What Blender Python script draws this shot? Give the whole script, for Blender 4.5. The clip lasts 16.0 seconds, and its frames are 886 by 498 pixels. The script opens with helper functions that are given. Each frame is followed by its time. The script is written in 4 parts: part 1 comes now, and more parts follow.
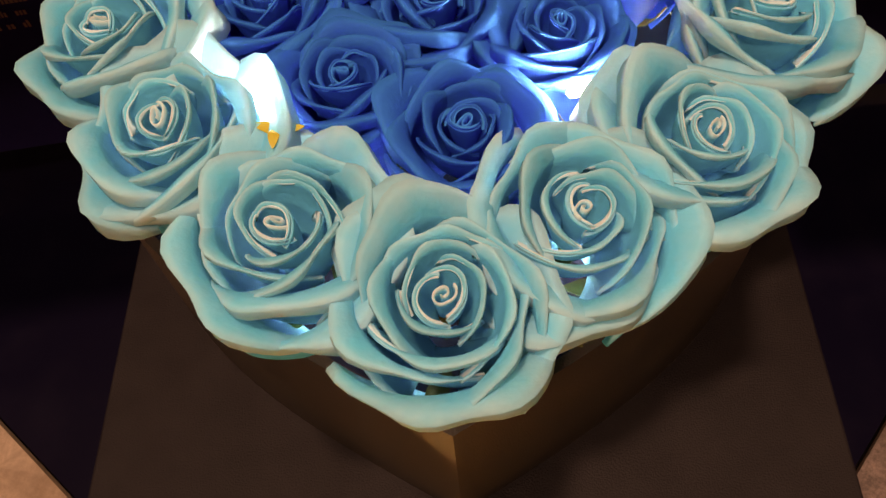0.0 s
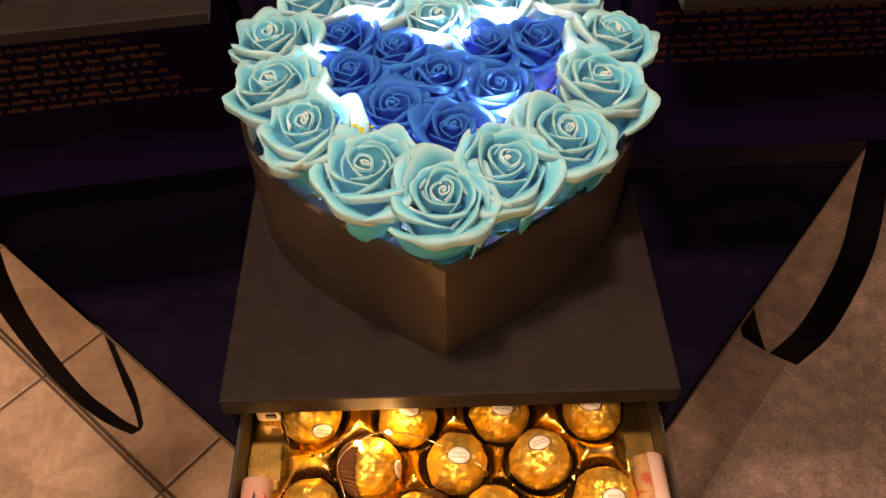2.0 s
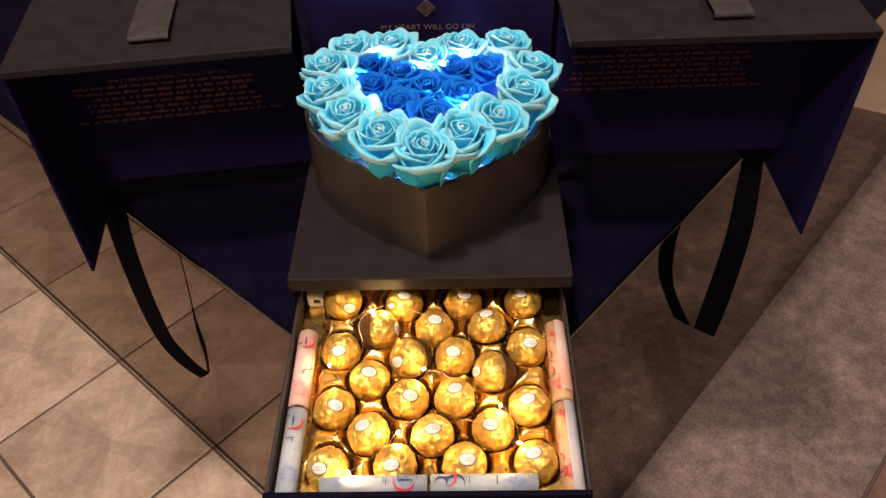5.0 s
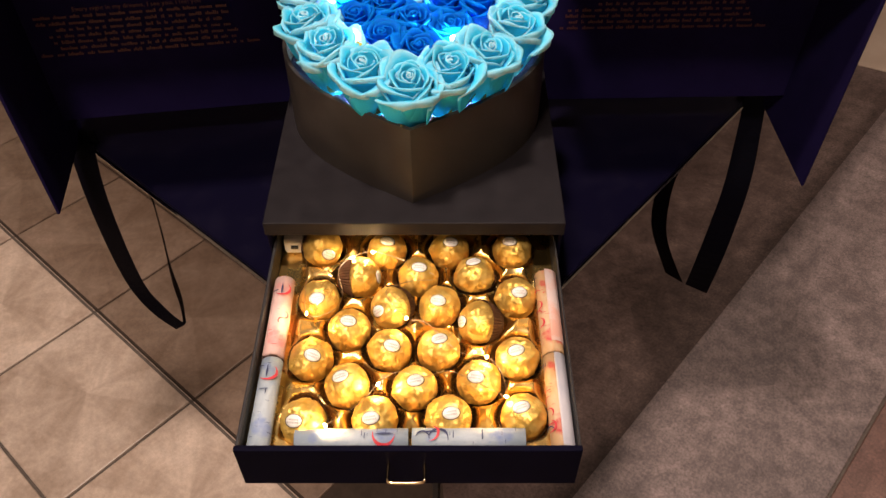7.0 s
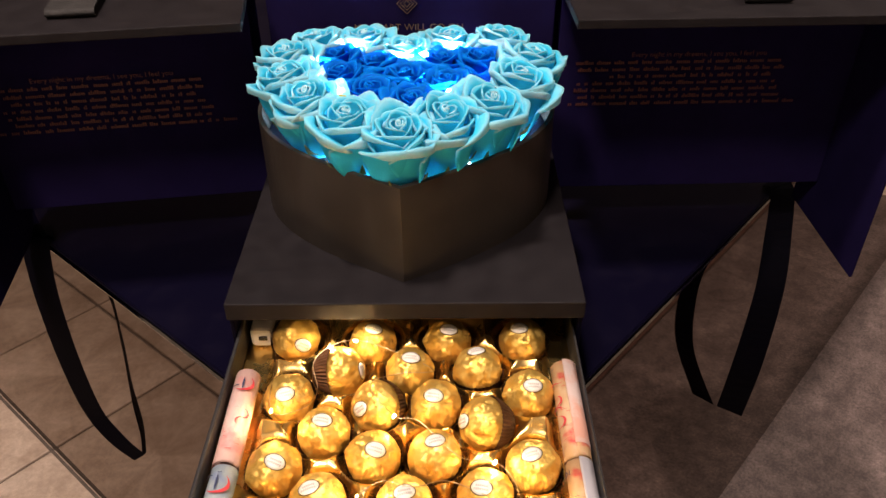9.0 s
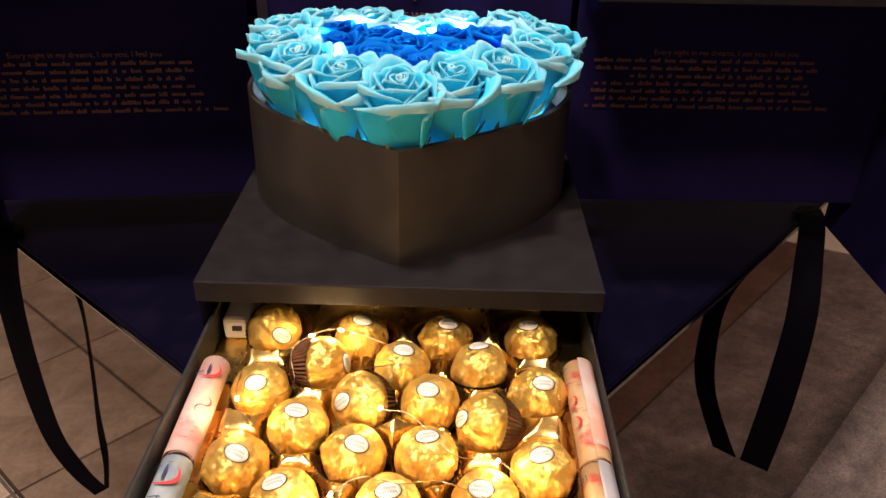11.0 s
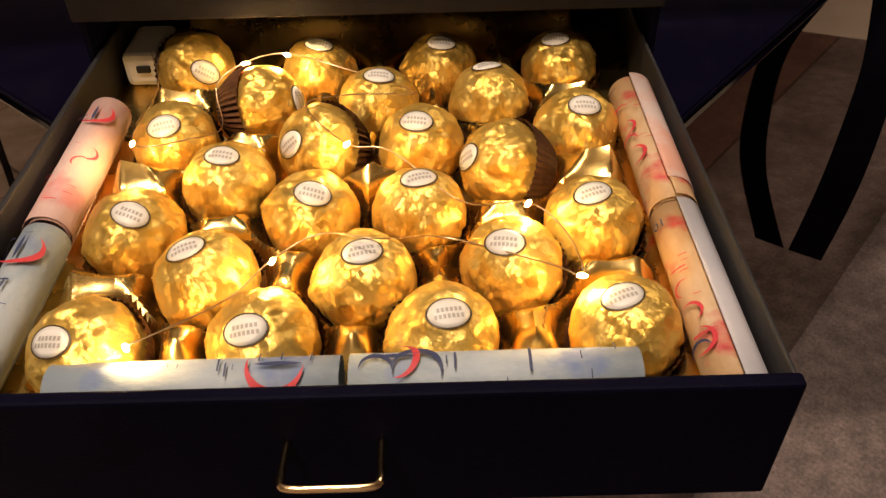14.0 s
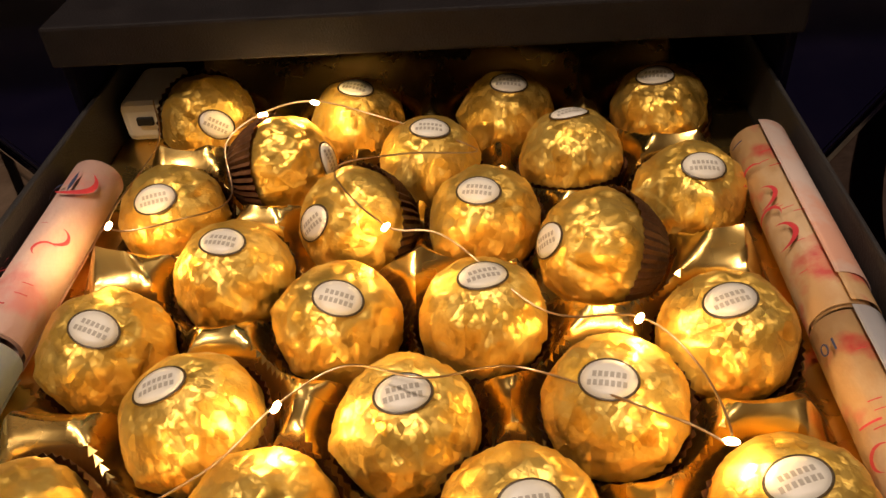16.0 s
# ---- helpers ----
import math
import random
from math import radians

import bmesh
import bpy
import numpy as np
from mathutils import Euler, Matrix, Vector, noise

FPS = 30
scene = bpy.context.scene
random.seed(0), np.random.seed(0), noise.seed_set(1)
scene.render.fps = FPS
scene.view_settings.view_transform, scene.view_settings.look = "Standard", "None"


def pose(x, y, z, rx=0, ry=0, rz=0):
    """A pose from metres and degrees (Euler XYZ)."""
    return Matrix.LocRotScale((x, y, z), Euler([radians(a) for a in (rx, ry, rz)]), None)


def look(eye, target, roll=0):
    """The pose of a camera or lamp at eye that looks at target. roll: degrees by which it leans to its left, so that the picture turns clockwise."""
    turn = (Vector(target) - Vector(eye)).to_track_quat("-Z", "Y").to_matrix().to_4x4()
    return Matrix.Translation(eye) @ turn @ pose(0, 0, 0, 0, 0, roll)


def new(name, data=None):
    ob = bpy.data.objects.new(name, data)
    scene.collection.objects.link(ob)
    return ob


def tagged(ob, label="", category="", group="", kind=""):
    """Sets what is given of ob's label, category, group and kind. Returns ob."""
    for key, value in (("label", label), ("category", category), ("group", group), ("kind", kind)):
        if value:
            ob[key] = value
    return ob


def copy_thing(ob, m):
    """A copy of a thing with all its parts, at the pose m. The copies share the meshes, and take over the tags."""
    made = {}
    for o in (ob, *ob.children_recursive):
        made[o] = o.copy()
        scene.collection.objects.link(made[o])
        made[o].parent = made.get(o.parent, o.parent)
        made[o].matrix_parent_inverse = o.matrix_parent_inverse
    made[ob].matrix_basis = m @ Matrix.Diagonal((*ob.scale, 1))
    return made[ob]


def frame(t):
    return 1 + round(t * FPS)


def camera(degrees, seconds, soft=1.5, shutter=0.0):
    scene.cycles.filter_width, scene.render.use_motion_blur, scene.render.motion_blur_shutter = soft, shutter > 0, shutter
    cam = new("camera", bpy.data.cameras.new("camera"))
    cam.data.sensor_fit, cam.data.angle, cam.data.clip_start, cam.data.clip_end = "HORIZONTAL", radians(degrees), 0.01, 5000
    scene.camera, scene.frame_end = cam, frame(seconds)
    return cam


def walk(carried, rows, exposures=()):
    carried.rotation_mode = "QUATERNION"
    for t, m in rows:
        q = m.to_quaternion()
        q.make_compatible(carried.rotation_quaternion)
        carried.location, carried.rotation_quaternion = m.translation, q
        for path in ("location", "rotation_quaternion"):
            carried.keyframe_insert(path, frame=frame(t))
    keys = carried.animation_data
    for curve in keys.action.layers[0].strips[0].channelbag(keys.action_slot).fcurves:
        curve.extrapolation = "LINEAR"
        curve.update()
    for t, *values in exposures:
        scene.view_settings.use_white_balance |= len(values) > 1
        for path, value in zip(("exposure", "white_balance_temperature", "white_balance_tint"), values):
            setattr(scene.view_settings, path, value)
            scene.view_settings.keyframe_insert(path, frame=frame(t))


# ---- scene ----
cam = camera(57.7, 16.0)
PATH = [
    (0, (0.006, 0.165, 0.855), (-0.064, 1.196, -0.857), -5.7),
    (0.5, (0.003, 0.125, 0.876), (0.016, 1.206, -0.807), -1.8),
    (1, (0.001, 0.082, 0.908), (0.035, 1.26, -0.708), -0.8),
    (1.5, (-0.001, 0.038, 0.938), (0.024, 1.262, -0.644), -0.7),
    (2, (-0.003, -0.008, 0.973), (0.009, 1.263, -0.571), -1.2),
    (2.5, (0.002, -0.059, 1.001), (0.013, 1.206, -0.548), -1.1),
    (3, (0.01, -0.105, 1.028), (0.017, 1.178, -0.506), -1.5),
    (3.2, (0.01, -0.122, 1.038), (0.02, 1.154, -0.502), -1.6),
    (5.3, (0.026, -0.272, 1.096), (-0.014, 1.161, -0.299), -1.8),
    (5.5, (0.024, -0.268, 1.089), (-0.004, 1.138, -0.333), -1.3),
    (6, (0.024, -0.26, 1.066), (0.004, 1.073, -0.425), -1.1),
    (6.5, (0.027, -0.254, 1.057), (0.012, 1.042, -0.466), -0.8),
    (7, (0.026, -0.249, 1.058), (0.021, 1.105, -0.414), -0.2),
    (7.5, (0.029, -0.245, 1.054), (0.022, 1.211, -0.317), -0.3),
    (8, (0.026, -0.236, 1.037), (0.018, 1.232, -0.321), -0.7),
    (8.5, (0.031, -0.228, 0.996), (0.02, 1.306, -0.288), -1.0),
    (8.7, (0.028, -0.221, 0.975), (0.024, 1.347, -0.267), -0.7),
    (10.8, (0.034, -0.195, 0.855), (-0.005, 1.565, -0.094), 1.0),
    (11, (0.03, -0.196, 0.855), (0.015, 1.537, -0.144), 1.3),
    (11.5, (0.026, -0.201, 0.842), (0.028, 1.476, -0.247), 1.4),
    (12, (0.028, -0.204, 0.823), (0.036, 1.418, -0.347), 0.7),
    (12.5, (0.027, -0.192, 0.794), (0.036, 1.395, -0.423), 0.8),
    (13, (0.032, -0.16, 0.766), (0.049, 1.389, -0.499), 0.2),
    (13.5, (0.028, -0.129, 0.741), (0.031, 1.397, -0.551), -0.7),
    (14, (0.029, -0.111, 0.728), (0.03, 1.402, -0.58), -1.5),
    (14.5, (0.028, -0.099, 0.717), (0.011, 1.403, -0.603), -2.2),
    (15, (0.03, -0.078, 0.706), (-0.03, 1.407, -0.632), -3.1),
    (15.5, (0.033, -0.061, 0.704), (-0.05, 1.454, -0.6), -3.7),
    (16, (0.026, -0.039, 0.699), (-0.115, 1.507, -0.561), -5.0),
]

# ---- constants ----
LAMP, LAMP2, LAMP3, WARM, COOL = 30.0, 12.0, 28.0, 1250.0, 950.0
walk(cam, [(t, look(eye, target, roll)) for t, eye, target, roll in PATH],
     exposures=[(0.0, -0.50, 11000, 46), (1.0, -0.40, 11400, 50), (2.0, 0.02, 10700, 42), (3.2, 0.12, 9000, 34), (5.3, 0.22, 6500, 22), (8.7, 0.24, 6200, 20), (11.5, 0.36, 6200, 20), (13.0, 0.12, 6600, 18), (14.5, -0.45, 6800, 16), (16.0, -0.74, 7000, 16)])

# ---- light ----
world = bpy.data.worlds.new("world")
scene.world = world
world.use_nodes = True
world.node_tree.nodes["Background"].inputs[0].default_value = (0.9, 0.75, 0.6, 1)
world.node_tree.nodes["Background"].inputs[1].default_value = 0.05


def area_lamp(name, eye, target, size, watts, colour):
    data = bpy.data.lights.new(name, "AREA")
    data.shape, data.size, data.energy, data.color = "DISK", size, watts, colour
    ob = new(name, data)
    ob.matrix_world = look(eye, target)
    return ob


area_lamp("ceiling_lamp_light", (-0.20, 0.14, 2.46), (-0.20, 0.14, 0.0), 0.16, LAMP, (1.0, 0.83, 0.66))
area_lamp("far_lamp_light", (1.5, 1.3, 2.46), (1.5, 1.3, 0.0), 0.3, LAMP2, (1.0, 0.83, 0.66))
area_lamp("near_lamp_light", (-0.45, -0.75, 2.46), (-0.45, -0.75, 0.0), 0.3, LAMP3, (1.0, 0.83, 0.66))


# ---- materials ----
def material(name, colour, rough=0.5, metal=0.0, second=None, scale=20.0, detail=4.0, mix=(0.35, 0.7), bump=0.0, bump_scale=200.0,
             vary=0.0, coat=0.0, rough_vary=0.0, spec=0.5, glow=0.0, glow_colour=None, stretch=None, grain=None):
    m = bpy.data.materials.new(name)
    m.use_nodes = True
    nt = m.node_tree
    b = nt.nodes["Principled BSDF"]
    b.inputs["Roughness"].default_value = rough
    b.inputs["Metallic"].default_value = metal
    b.inputs["Coat Weight"].default_value = coat
    b.inputs["Specular IOR Level"].default_value = spec
    tc = nt.nodes.new("ShaderNodeTexCoord")
    src = tc.outputs["Object"]
    if stretch:
        mp = nt.nodes.new("ShaderNodeMapping")
        mp.inputs["Scale"].default_value = stretch
        nt.links.new(src, mp.inputs["Vector"])
        src = mp.outputs["Vector"]
    col = None
    if second:
        n = nt.nodes.new("ShaderNodeTexNoise")
        n.inputs["Scale"].default_value, n.inputs["Detail"].default_value, n.inputs["Roughness"].default_value = scale, detail, 0.62
        nt.links.new(src, n.inputs["Vector"])
        r = nt.nodes.new("ShaderNodeValToRGB")
        r.color_ramp.elements[0].position, r.color_ramp.elements[1].position = mix
        r.color_ramp.elements[0].color, r.color_ramp.elements[1].color = (*colour, 1), (*second, 1)
        nt.links.new(n.outputs["Fac"], r.inputs["Fac"])
        col = r.outputs["Color"]
        if rough_vary:
            mr = nt.nodes.new("ShaderNodeMapRange")
            mr.inputs["To Min"].default_value, mr.inputs["To Max"].default_value = rough - rough_vary, rough + rough_vary
            nt.links.new(n.outputs["Fac"], mr.inputs["Value"])
            nt.links.new(mr.outputs["Result"], b.inputs["Roughness"])
    else:
        b.inputs["Base Color"].default_value = (*colour, 1)
    if vary:
        info = nt.nodes.new("ShaderNodeObjectInfo")
        mr = nt.nodes.new("ShaderNodeMapRange")
        mr.inputs["To Min"].default_value, mr.inputs["To Max"].default_value = 1 - vary, 1 + vary
        nt.links.new(info.outputs["Random"], mr.inputs["Value"])
        hs = nt.nodes.new("ShaderNodeHueSaturation")
        hs.inputs["Color"].default_value = (*colour, 1)
        if col:
            nt.links.new(col, hs.inputs["Color"])
        nt.links.new(mr.outputs["Result"], hs.inputs["Value"])
        col = hs.outputs["Color"]
    if grain:
        # fine pale and dark flecks over the broader mottling
        for size, amount in grain:
            n3 = nt.nodes.new("ShaderNodeTexNoise")
            n3.inputs["Scale"].default_value, n3.inputs["Detail"].default_value, n3.inputs["Roughness"].default_value = size, 6, 0.75
            nt.links.new(src, n3.inputs["Vector"])
            m3 = nt.nodes.new("ShaderNodeMapRange")
            m3.inputs["From Min"].default_value, m3.inputs["From Max"].default_value = 0.36, 0.66
            m3.inputs["To Min"].default_value, m3.inputs["To Max"].default_value = 1 - amount, 1 + amount
            nt.links.new(n3.outputs["Fac"], m3.inputs["Value"])
            h3 = nt.nodes.new("ShaderNodeHueSaturation")
            nt.links.new(col, h3.inputs["Color"])
            nt.links.new(m3.outputs["Result"], h3.inputs["Value"])
            col = h3.outputs["Color"]
    if col:
        nt.links.new(col, b.inputs["Base Color"])
    if bump:
        n2 = nt.nodes.new("ShaderNodeTexNoise")
        n2.inputs["Scale"].default_value, n2.inputs["Detail"].default_value = bump_scale, 3
        nt.links.new(src, n2.inputs["Vector"])
        bp = nt.nodes.new("ShaderNodeBump")
        bp.inputs["Strength"].default_value, bp.inputs["Distance"].default_value = bump, 0.002
        nt.links.new(n2.outputs["Fac"], bp.inputs["Height"])
        nt.links.new(bp.outputs["Normal"], b.inputs["Normal"])
    if glow:
        b.inputs["Emission Color"].default_value = (*(glow_colour or colour), 1)
        b.inputs["Emission Strength"].default_value = glow
    return m


def petal_material(name, deep, pale, through_colour):
    """Dyed soap petal: deep colour low down, paler towards the rim, thin enough to pass light."""
    m = bpy.data.materials.new(name)
    m.use_nodes = True
    nt = m.node_tree
    b, out = nt.nodes["Principled BSDF"], nt.nodes["Material Output"]
    b.inputs["Roughness"].default_value = 0.62
    b.inputs["Specular IOR Level"].default_value = 0.08
    at = nt.nodes.new("ShaderNodeAttribute")
    at.attribute_name = "rim"
    tc = nt.nodes.new("ShaderNodeTexCoord")
    n = nt.nodes.new("ShaderNodeTexNoise")
    n.inputs["Scale"].default_value, n.inputs["Detail"].default_value = 2.2, 4
    nt.links.new(tc.outputs["Object"], n.inputs["Vector"])
    add = nt.nodes.new("ShaderNodeMath")
    add.operation = "MULTIPLY_ADD"
    add.inputs[1].default_value, add.inputs[2].default_value = 0.3, -0.15
    nt.links.new(n.outputs["Fac"], add.inputs[0])
    sm = nt.nodes.new("ShaderNodeMath")
    nt.links.new(at.outputs["Fac"], sm.inputs[0])
    nt.links.new(add.outputs[0], sm.inputs[1])
    r = nt.nodes.new("ShaderNodeValToRGB")
    r.color_ramp.elements[0].position, r.color_ramp.elements[1].position = 0.60, 1.02
    r.color_ramp.elements[0].color, r.color_ramp.elements[1].color = (*deep, 1), (*pale, 1)
    nt.links.new(sm.outputs[0], r.inputs["Fac"])
    info = nt.nodes.new("ShaderNodeObjectInfo")
    mr = nt.nodes.new("ShaderNodeMapRange")
    mr.inputs["To Min"].default_value, mr.inputs["To Max"].default_value = 0.88, 1.12
    nt.links.new(info.outputs["Random"], mr.inputs["Value"])
    hs = nt.nodes.new("ShaderNodeHueSaturation")
    nt.links.new(r.outputs["Color"], hs.inputs["Color"])
    nt.links.new(mr.outputs["Result"], hs.inputs["Value"])
    nt.links.new(hs.outputs["Color"], b.inputs["Base Color"])
    n2 = nt.nodes.new("ShaderNodeTexNoise")
    n2.inputs["Scale"].default_value, n2.inputs["Detail"].default_value = 16, 5
    nt.links.new(tc.outputs["Object"], n2.inputs["Vector"])
    bp = nt.nodes.new("ShaderNodeBump")
    bp.inputs["Strength"].default_value, bp.inputs["Distance"].default_value = 0.12, 0.03
    nt.links.new(n2.outputs["Fac"], bp.inputs["Height"])
    nt.links.new(bp.outputs["Normal"], b.inputs["Normal"])
    tr = nt.nodes.new("ShaderNodeBsdfTranslucent")
    tr.inputs["Color"].default_value = (*through_colour, 1)
    mx = nt.nodes.new("ShaderNodeMixShader")
    mx.inputs["Fac"].default_value = 0.42
    nt.links.new(b.outputs[0], mx.inputs[1])
    nt.links.new(tr.outputs[0], mx.inputs[2])
    nt.links.new(mx.outputs[0], out.inputs["Surface"])
    return m


def foil_material(name, colour, dark):
    """Crinkled gold foil: fine creases running downwards over broader folds, duller where it is rubbed."""
    m = bpy.data.materials.new(name)
    m.use_nodes = True
    nt = m.node_tree
    b = nt.nodes["Principled BSDF"]
    b.inputs["Metallic"].default_value = 0.80
    tc = nt.nodes.new("ShaderNodeTexCoord")
    info = nt.nodes.new("ShaderNodeObjectInfo")
    off = nt.nodes.new("ShaderNodeVectorMath")
    off.operation = "MULTIPLY_ADD"
    off.inputs[1].default_value = (1.0, 1.0, 0.62)
    nt.links.new(tc.outputs["Object"], off.inputs[0])
    nt.links.new(info.outputs["Random"], off.inputs[2])
    n = nt.nodes.new("ShaderNodeTexNoise")
    n.inputs["Scale"].default_value, n.inputs["Detail"].default_value = 2.6, 6
    nt.links.new(off.outputs[0], n.inputs["Vector"])
    r = nt.nodes.new("ShaderNodeValToRGB")
    r.color_ramp.elements[0].position, r.color_ramp.elements[1].position = 0.3, 0.65
    r.color_ramp.elements[0].color, r.color_ramp.elements[1].color = (*dark, 1), (*colour, 1)
    nt.links.new(n.outputs["Fac"], r.inputs["Fac"])
    nt.links.new(r.outputs["Color"], b.inputs["Base Color"])
    mr = nt.nodes.new("ShaderNodeMapRange")
    mr.inputs["To Min"].default_value, mr.inputs["To Max"].default_value = 0.35, 0.49
    nt.links.new(n.outputs["Fac"], mr.inputs["Value"])
    nt.links.new(mr.outputs["Result"], b.inputs["Roughness"])
    # each crease cell is a flat facet tilted its own way
    height = None
    for scale, amount in ((2.8, 0.46), (6.0, 0.42), (13.0, 0.30)):
        nw = nt.nodes.new("ShaderNodeTexNoise")
        nw.inputs["Scale"].default_value, nw.inputs["Detail"].default_value = scale * 0.5, 1.0
        nt.links.new(off.outputs[0], nw.inputs["Vector"])
        warp = nt.nodes.new("ShaderNodeVectorMath")
        warp.operation = "MULTIPLY_ADD"
        warp.inputs[1].default_value = (1.0 / scale,) * 3
        nt.links.new(nw.outputs["Color"], warp.inputs[0])
        nt.links.new(off.outputs[0], warp.inputs[2])
        v = nt.nodes.new("ShaderNodeTexVoronoi")
        v.inputs["Scale"].default_value = scale
        nt.links.new(warp.outputs[0], v.inputs["Vector"])
        tilt = nt.nodes.new("ShaderNodeVectorMath")
        tilt.operation = "SUBTRACT"
        tilt.inputs[1].default_value = (0.5, 0.5, 0.5)
        nt.links.new(v.outputs["Color"], tilt.inputs[0])
        away = nt.nodes.new("ShaderNodeVectorMath")
        away.operation = "SUBTRACT"
        nt.links.new(warp.outputs[0], away.inputs[0])
        nt.links.new(v.outputs["Position"], away.inputs[1])
        dot = nt.nodes.new("ShaderNodeVectorMath")
        dot.operation = "DOT_PRODUCT"
        nt.links.new(tilt.outputs[0], dot.inputs[0])
        nt.links.new(away.outputs[0], dot.inputs[1])
        mul = nt.nodes.new("ShaderNodeMath")
        mul.operation = "MULTIPLY_ADD"
        mul.inputs[1].default_value, mul.inputs[2].default_value = amount, 0.0
        nt.links.new(dot.outputs["Value"], mul.inputs[0])
        if height:
            nt.links.new(height, mul.inputs[2])
        height = mul.outputs[0]
    rid = nt.nodes.new("ShaderNodeTexNoise")
    rid.noise_type = "RIDGED_MULTIFRACTAL"
    rid.inputs["Scale"].default_value, rid.inputs["Detail"].default_value, rid.inputs["Distortion"].default_value = 2.0, 3.0, 0.4
    nt.links.new(off.outputs[0], rid.inputs["Vector"])
    mul = nt.nodes.new("ShaderNodeMath")
    mul.operation = "MULTIPLY_ADD"
    mul.inputs[1].default_value = -0.115
    nt.links.new(rid.outputs["Fac"], mul.inputs[0])
    nt.links.new(height, mul.inputs[2])
    height = mul.outputs[0]
    bp = nt.nodes.new("ShaderNodeBump")
    bp.inputs["Strength"].default_value, bp.inputs["Distance"].default_value = 1.0, 0.0168
    nt.links.new(height, bp.inputs["Height"])
    nt.links.new(bp.outputs["Normal"], b.inputs["Normal"])
    return m


M_CARD = material("black_card", (0.0102, 0.0086, 0.0100), 0.55, second=(0.0158, 0.0136, 0.0152), scale=60, bump=0.25, bump_scale=1500, rough_vary=0.08, spec=0.12)
M_HEARTCARD = material("heart_card", (0.025, 0.0205, 0.0175), 0.40, second=(0.036, 0.030, 0.025), scale=40, bump=0.2, bump_scale=1800, rough_vary=0.06)
# black lining; the fairy lights' blue glow is put into its navy colour
M_INSIDE = material("blue_lit_lining", (0.0074, 0.0046, 0.033), 0.85, second=(0.0105, 0.0065, 0.044), scale=30, bump=0.1, bump_scale=900, spec=0.07)
M_DRAWER = material("drawer_card", (0.0012, 0.0010, 0.0072), 0.6, second=(0.0022, 0.0018, 0.0105), scale=50, bump=0.2, bump_scale=1500, spec=0.05)
M_DRAWER_IN = material("drawer_lining", (0.011, 0.010, 0.012), 0.6, second=(0.019, 0.018, 0.018), scale=50, bump=0.2, bump_scale=1500)
M_TOP = material("glossy_black_top", (0.0028, 0.0022, 0.010), 0.36, second=(0.0060, 0.0048, 0.014), scale=26, mix=(0.5, 0.8), rough_vary=0.06, spec=0.09)
M_MIRROR = material("bronze_mirror_face", (0.172, 0.144, 0.126), 0.03, metal=1.0, second=(0.148, 0.122, 0.107), scale=9)
M_MIRROR.node_tree.nodes["Principled BSDF"].inputs["Specular Tint"].default_value = (0.95, 0.90, 0.86, 1)
M_TRIM = material("dark_metal_trim", (0.02, 0.02, 0.02), 0.35, metal=0.6, second=(0.03, 0.028, 0.026), scale=30)
M_EDGE = material("polished_edge", (0.35, 0.33, 0.31), 0.12, metal=1.0, second=(0.25, 0.24, 0.23), scale=60)
M_RIBBON = material("black_satin", (0.0014, 0.0012, 0.0034), 0.65, second=(0.0024, 0.0020, 0.0055), scale=90, bump=0.2, bump_scale=900, stretch=(1, 1, 8), spec=0.04)
M_GREYRIBBON = material("grey_satin", (0.022, 0.021, 0.021), 0.60, spec=0.15, second=(0.040, 0.038, 0.037), scale=70, bump=0.3, bump_scale=500)
M_TILE = material("beige_stone_tile", (0.36, 0.272, 0.205), 0.42, grain=((30, 0.10), (110, 0.13)), second=(0.56, 0.45, 0.36), scale=12, detail=13, mix=(0.40, 0.66), bump=0.15, bump_scale=120, vary=0.07, rough_vary=0.1)
M_GROUT = material("dark_grout", (0.075, 0.058, 0.046), 0.9, second=(0.11, 0.088, 0.07), scale=80)
M_SLAB = material("brown_stone_slab", (0.115, 0.084, 0.077), 0.5, grain=((38, 0.36), (230, 0.40)), second=(0.225, 0.172, 0.158), scale=9, detail=15, mix=(0.36, 0.72), bump=0.2, bump_scale=90, vary=0.06, rough_vary=0.1)
# slab colour darkened to stand in for a dimmer reflected floor
M_DIMSLAB = material("dimmed_far_slab", (0.056, 0.041, 0.035), 0.5, second=(0.092, 0.069, 0.060), scale=9, detail=9, bump=0.15, bump_scale=90)
M_REDSLAB = material("reddish_stone_slab", (0.105, 0.050, 0.038), 0.5, grain=((45, 0.25), (230, 0.30)), second=(0.19, 0.105, 0.080), scale=9, detail=10, mix=(0.35, 0.75), bump=0.2, bump_scale=90)
M_PALESLAB = material("pale_stone_slab", (0.62, 0.52, 0.42), 0.45, second=(0.74, 0.64, 0.53), scale=9, detail=8, bump=0.1, bump_scale=90)
M_WALL = material("warm_white_paint", (0.55, 0.49, 0.42), 0.85, second=(0.60, 0.54, 0.47), scale=3, bump=0.1, bump_scale=300)
M_LAMP = material("lamp_glass", (1.0, 0.85, 0.65), 0.4, glow=3.0, glow_colour=(1.0, 0.80, 0.60))
M_LIGHTPETAL = petal_material("light_blue_petal", (0.05, 0.69, 0.99), (0.76, 0.94, 0.97), (0.12, 0.92, 0.97))
M_DARKPETAL = petal_material("royal_blue_petal", (0.0, 0.16, 0.72), (0.0, 0.37, 0.98), (0.0, 0.33, 0.98))
M_LEAF = material("olive_leaf", (0.10, 0.13, 0.03), 0.6, second=(0.26, 0.24, 0.05), scale=4)
M_FOAM = material("dark_foam", (0.004, 0.007, 0.02), 0.95, spec=0.1, second=(0.006, 0.010, 0.025), scale=120)
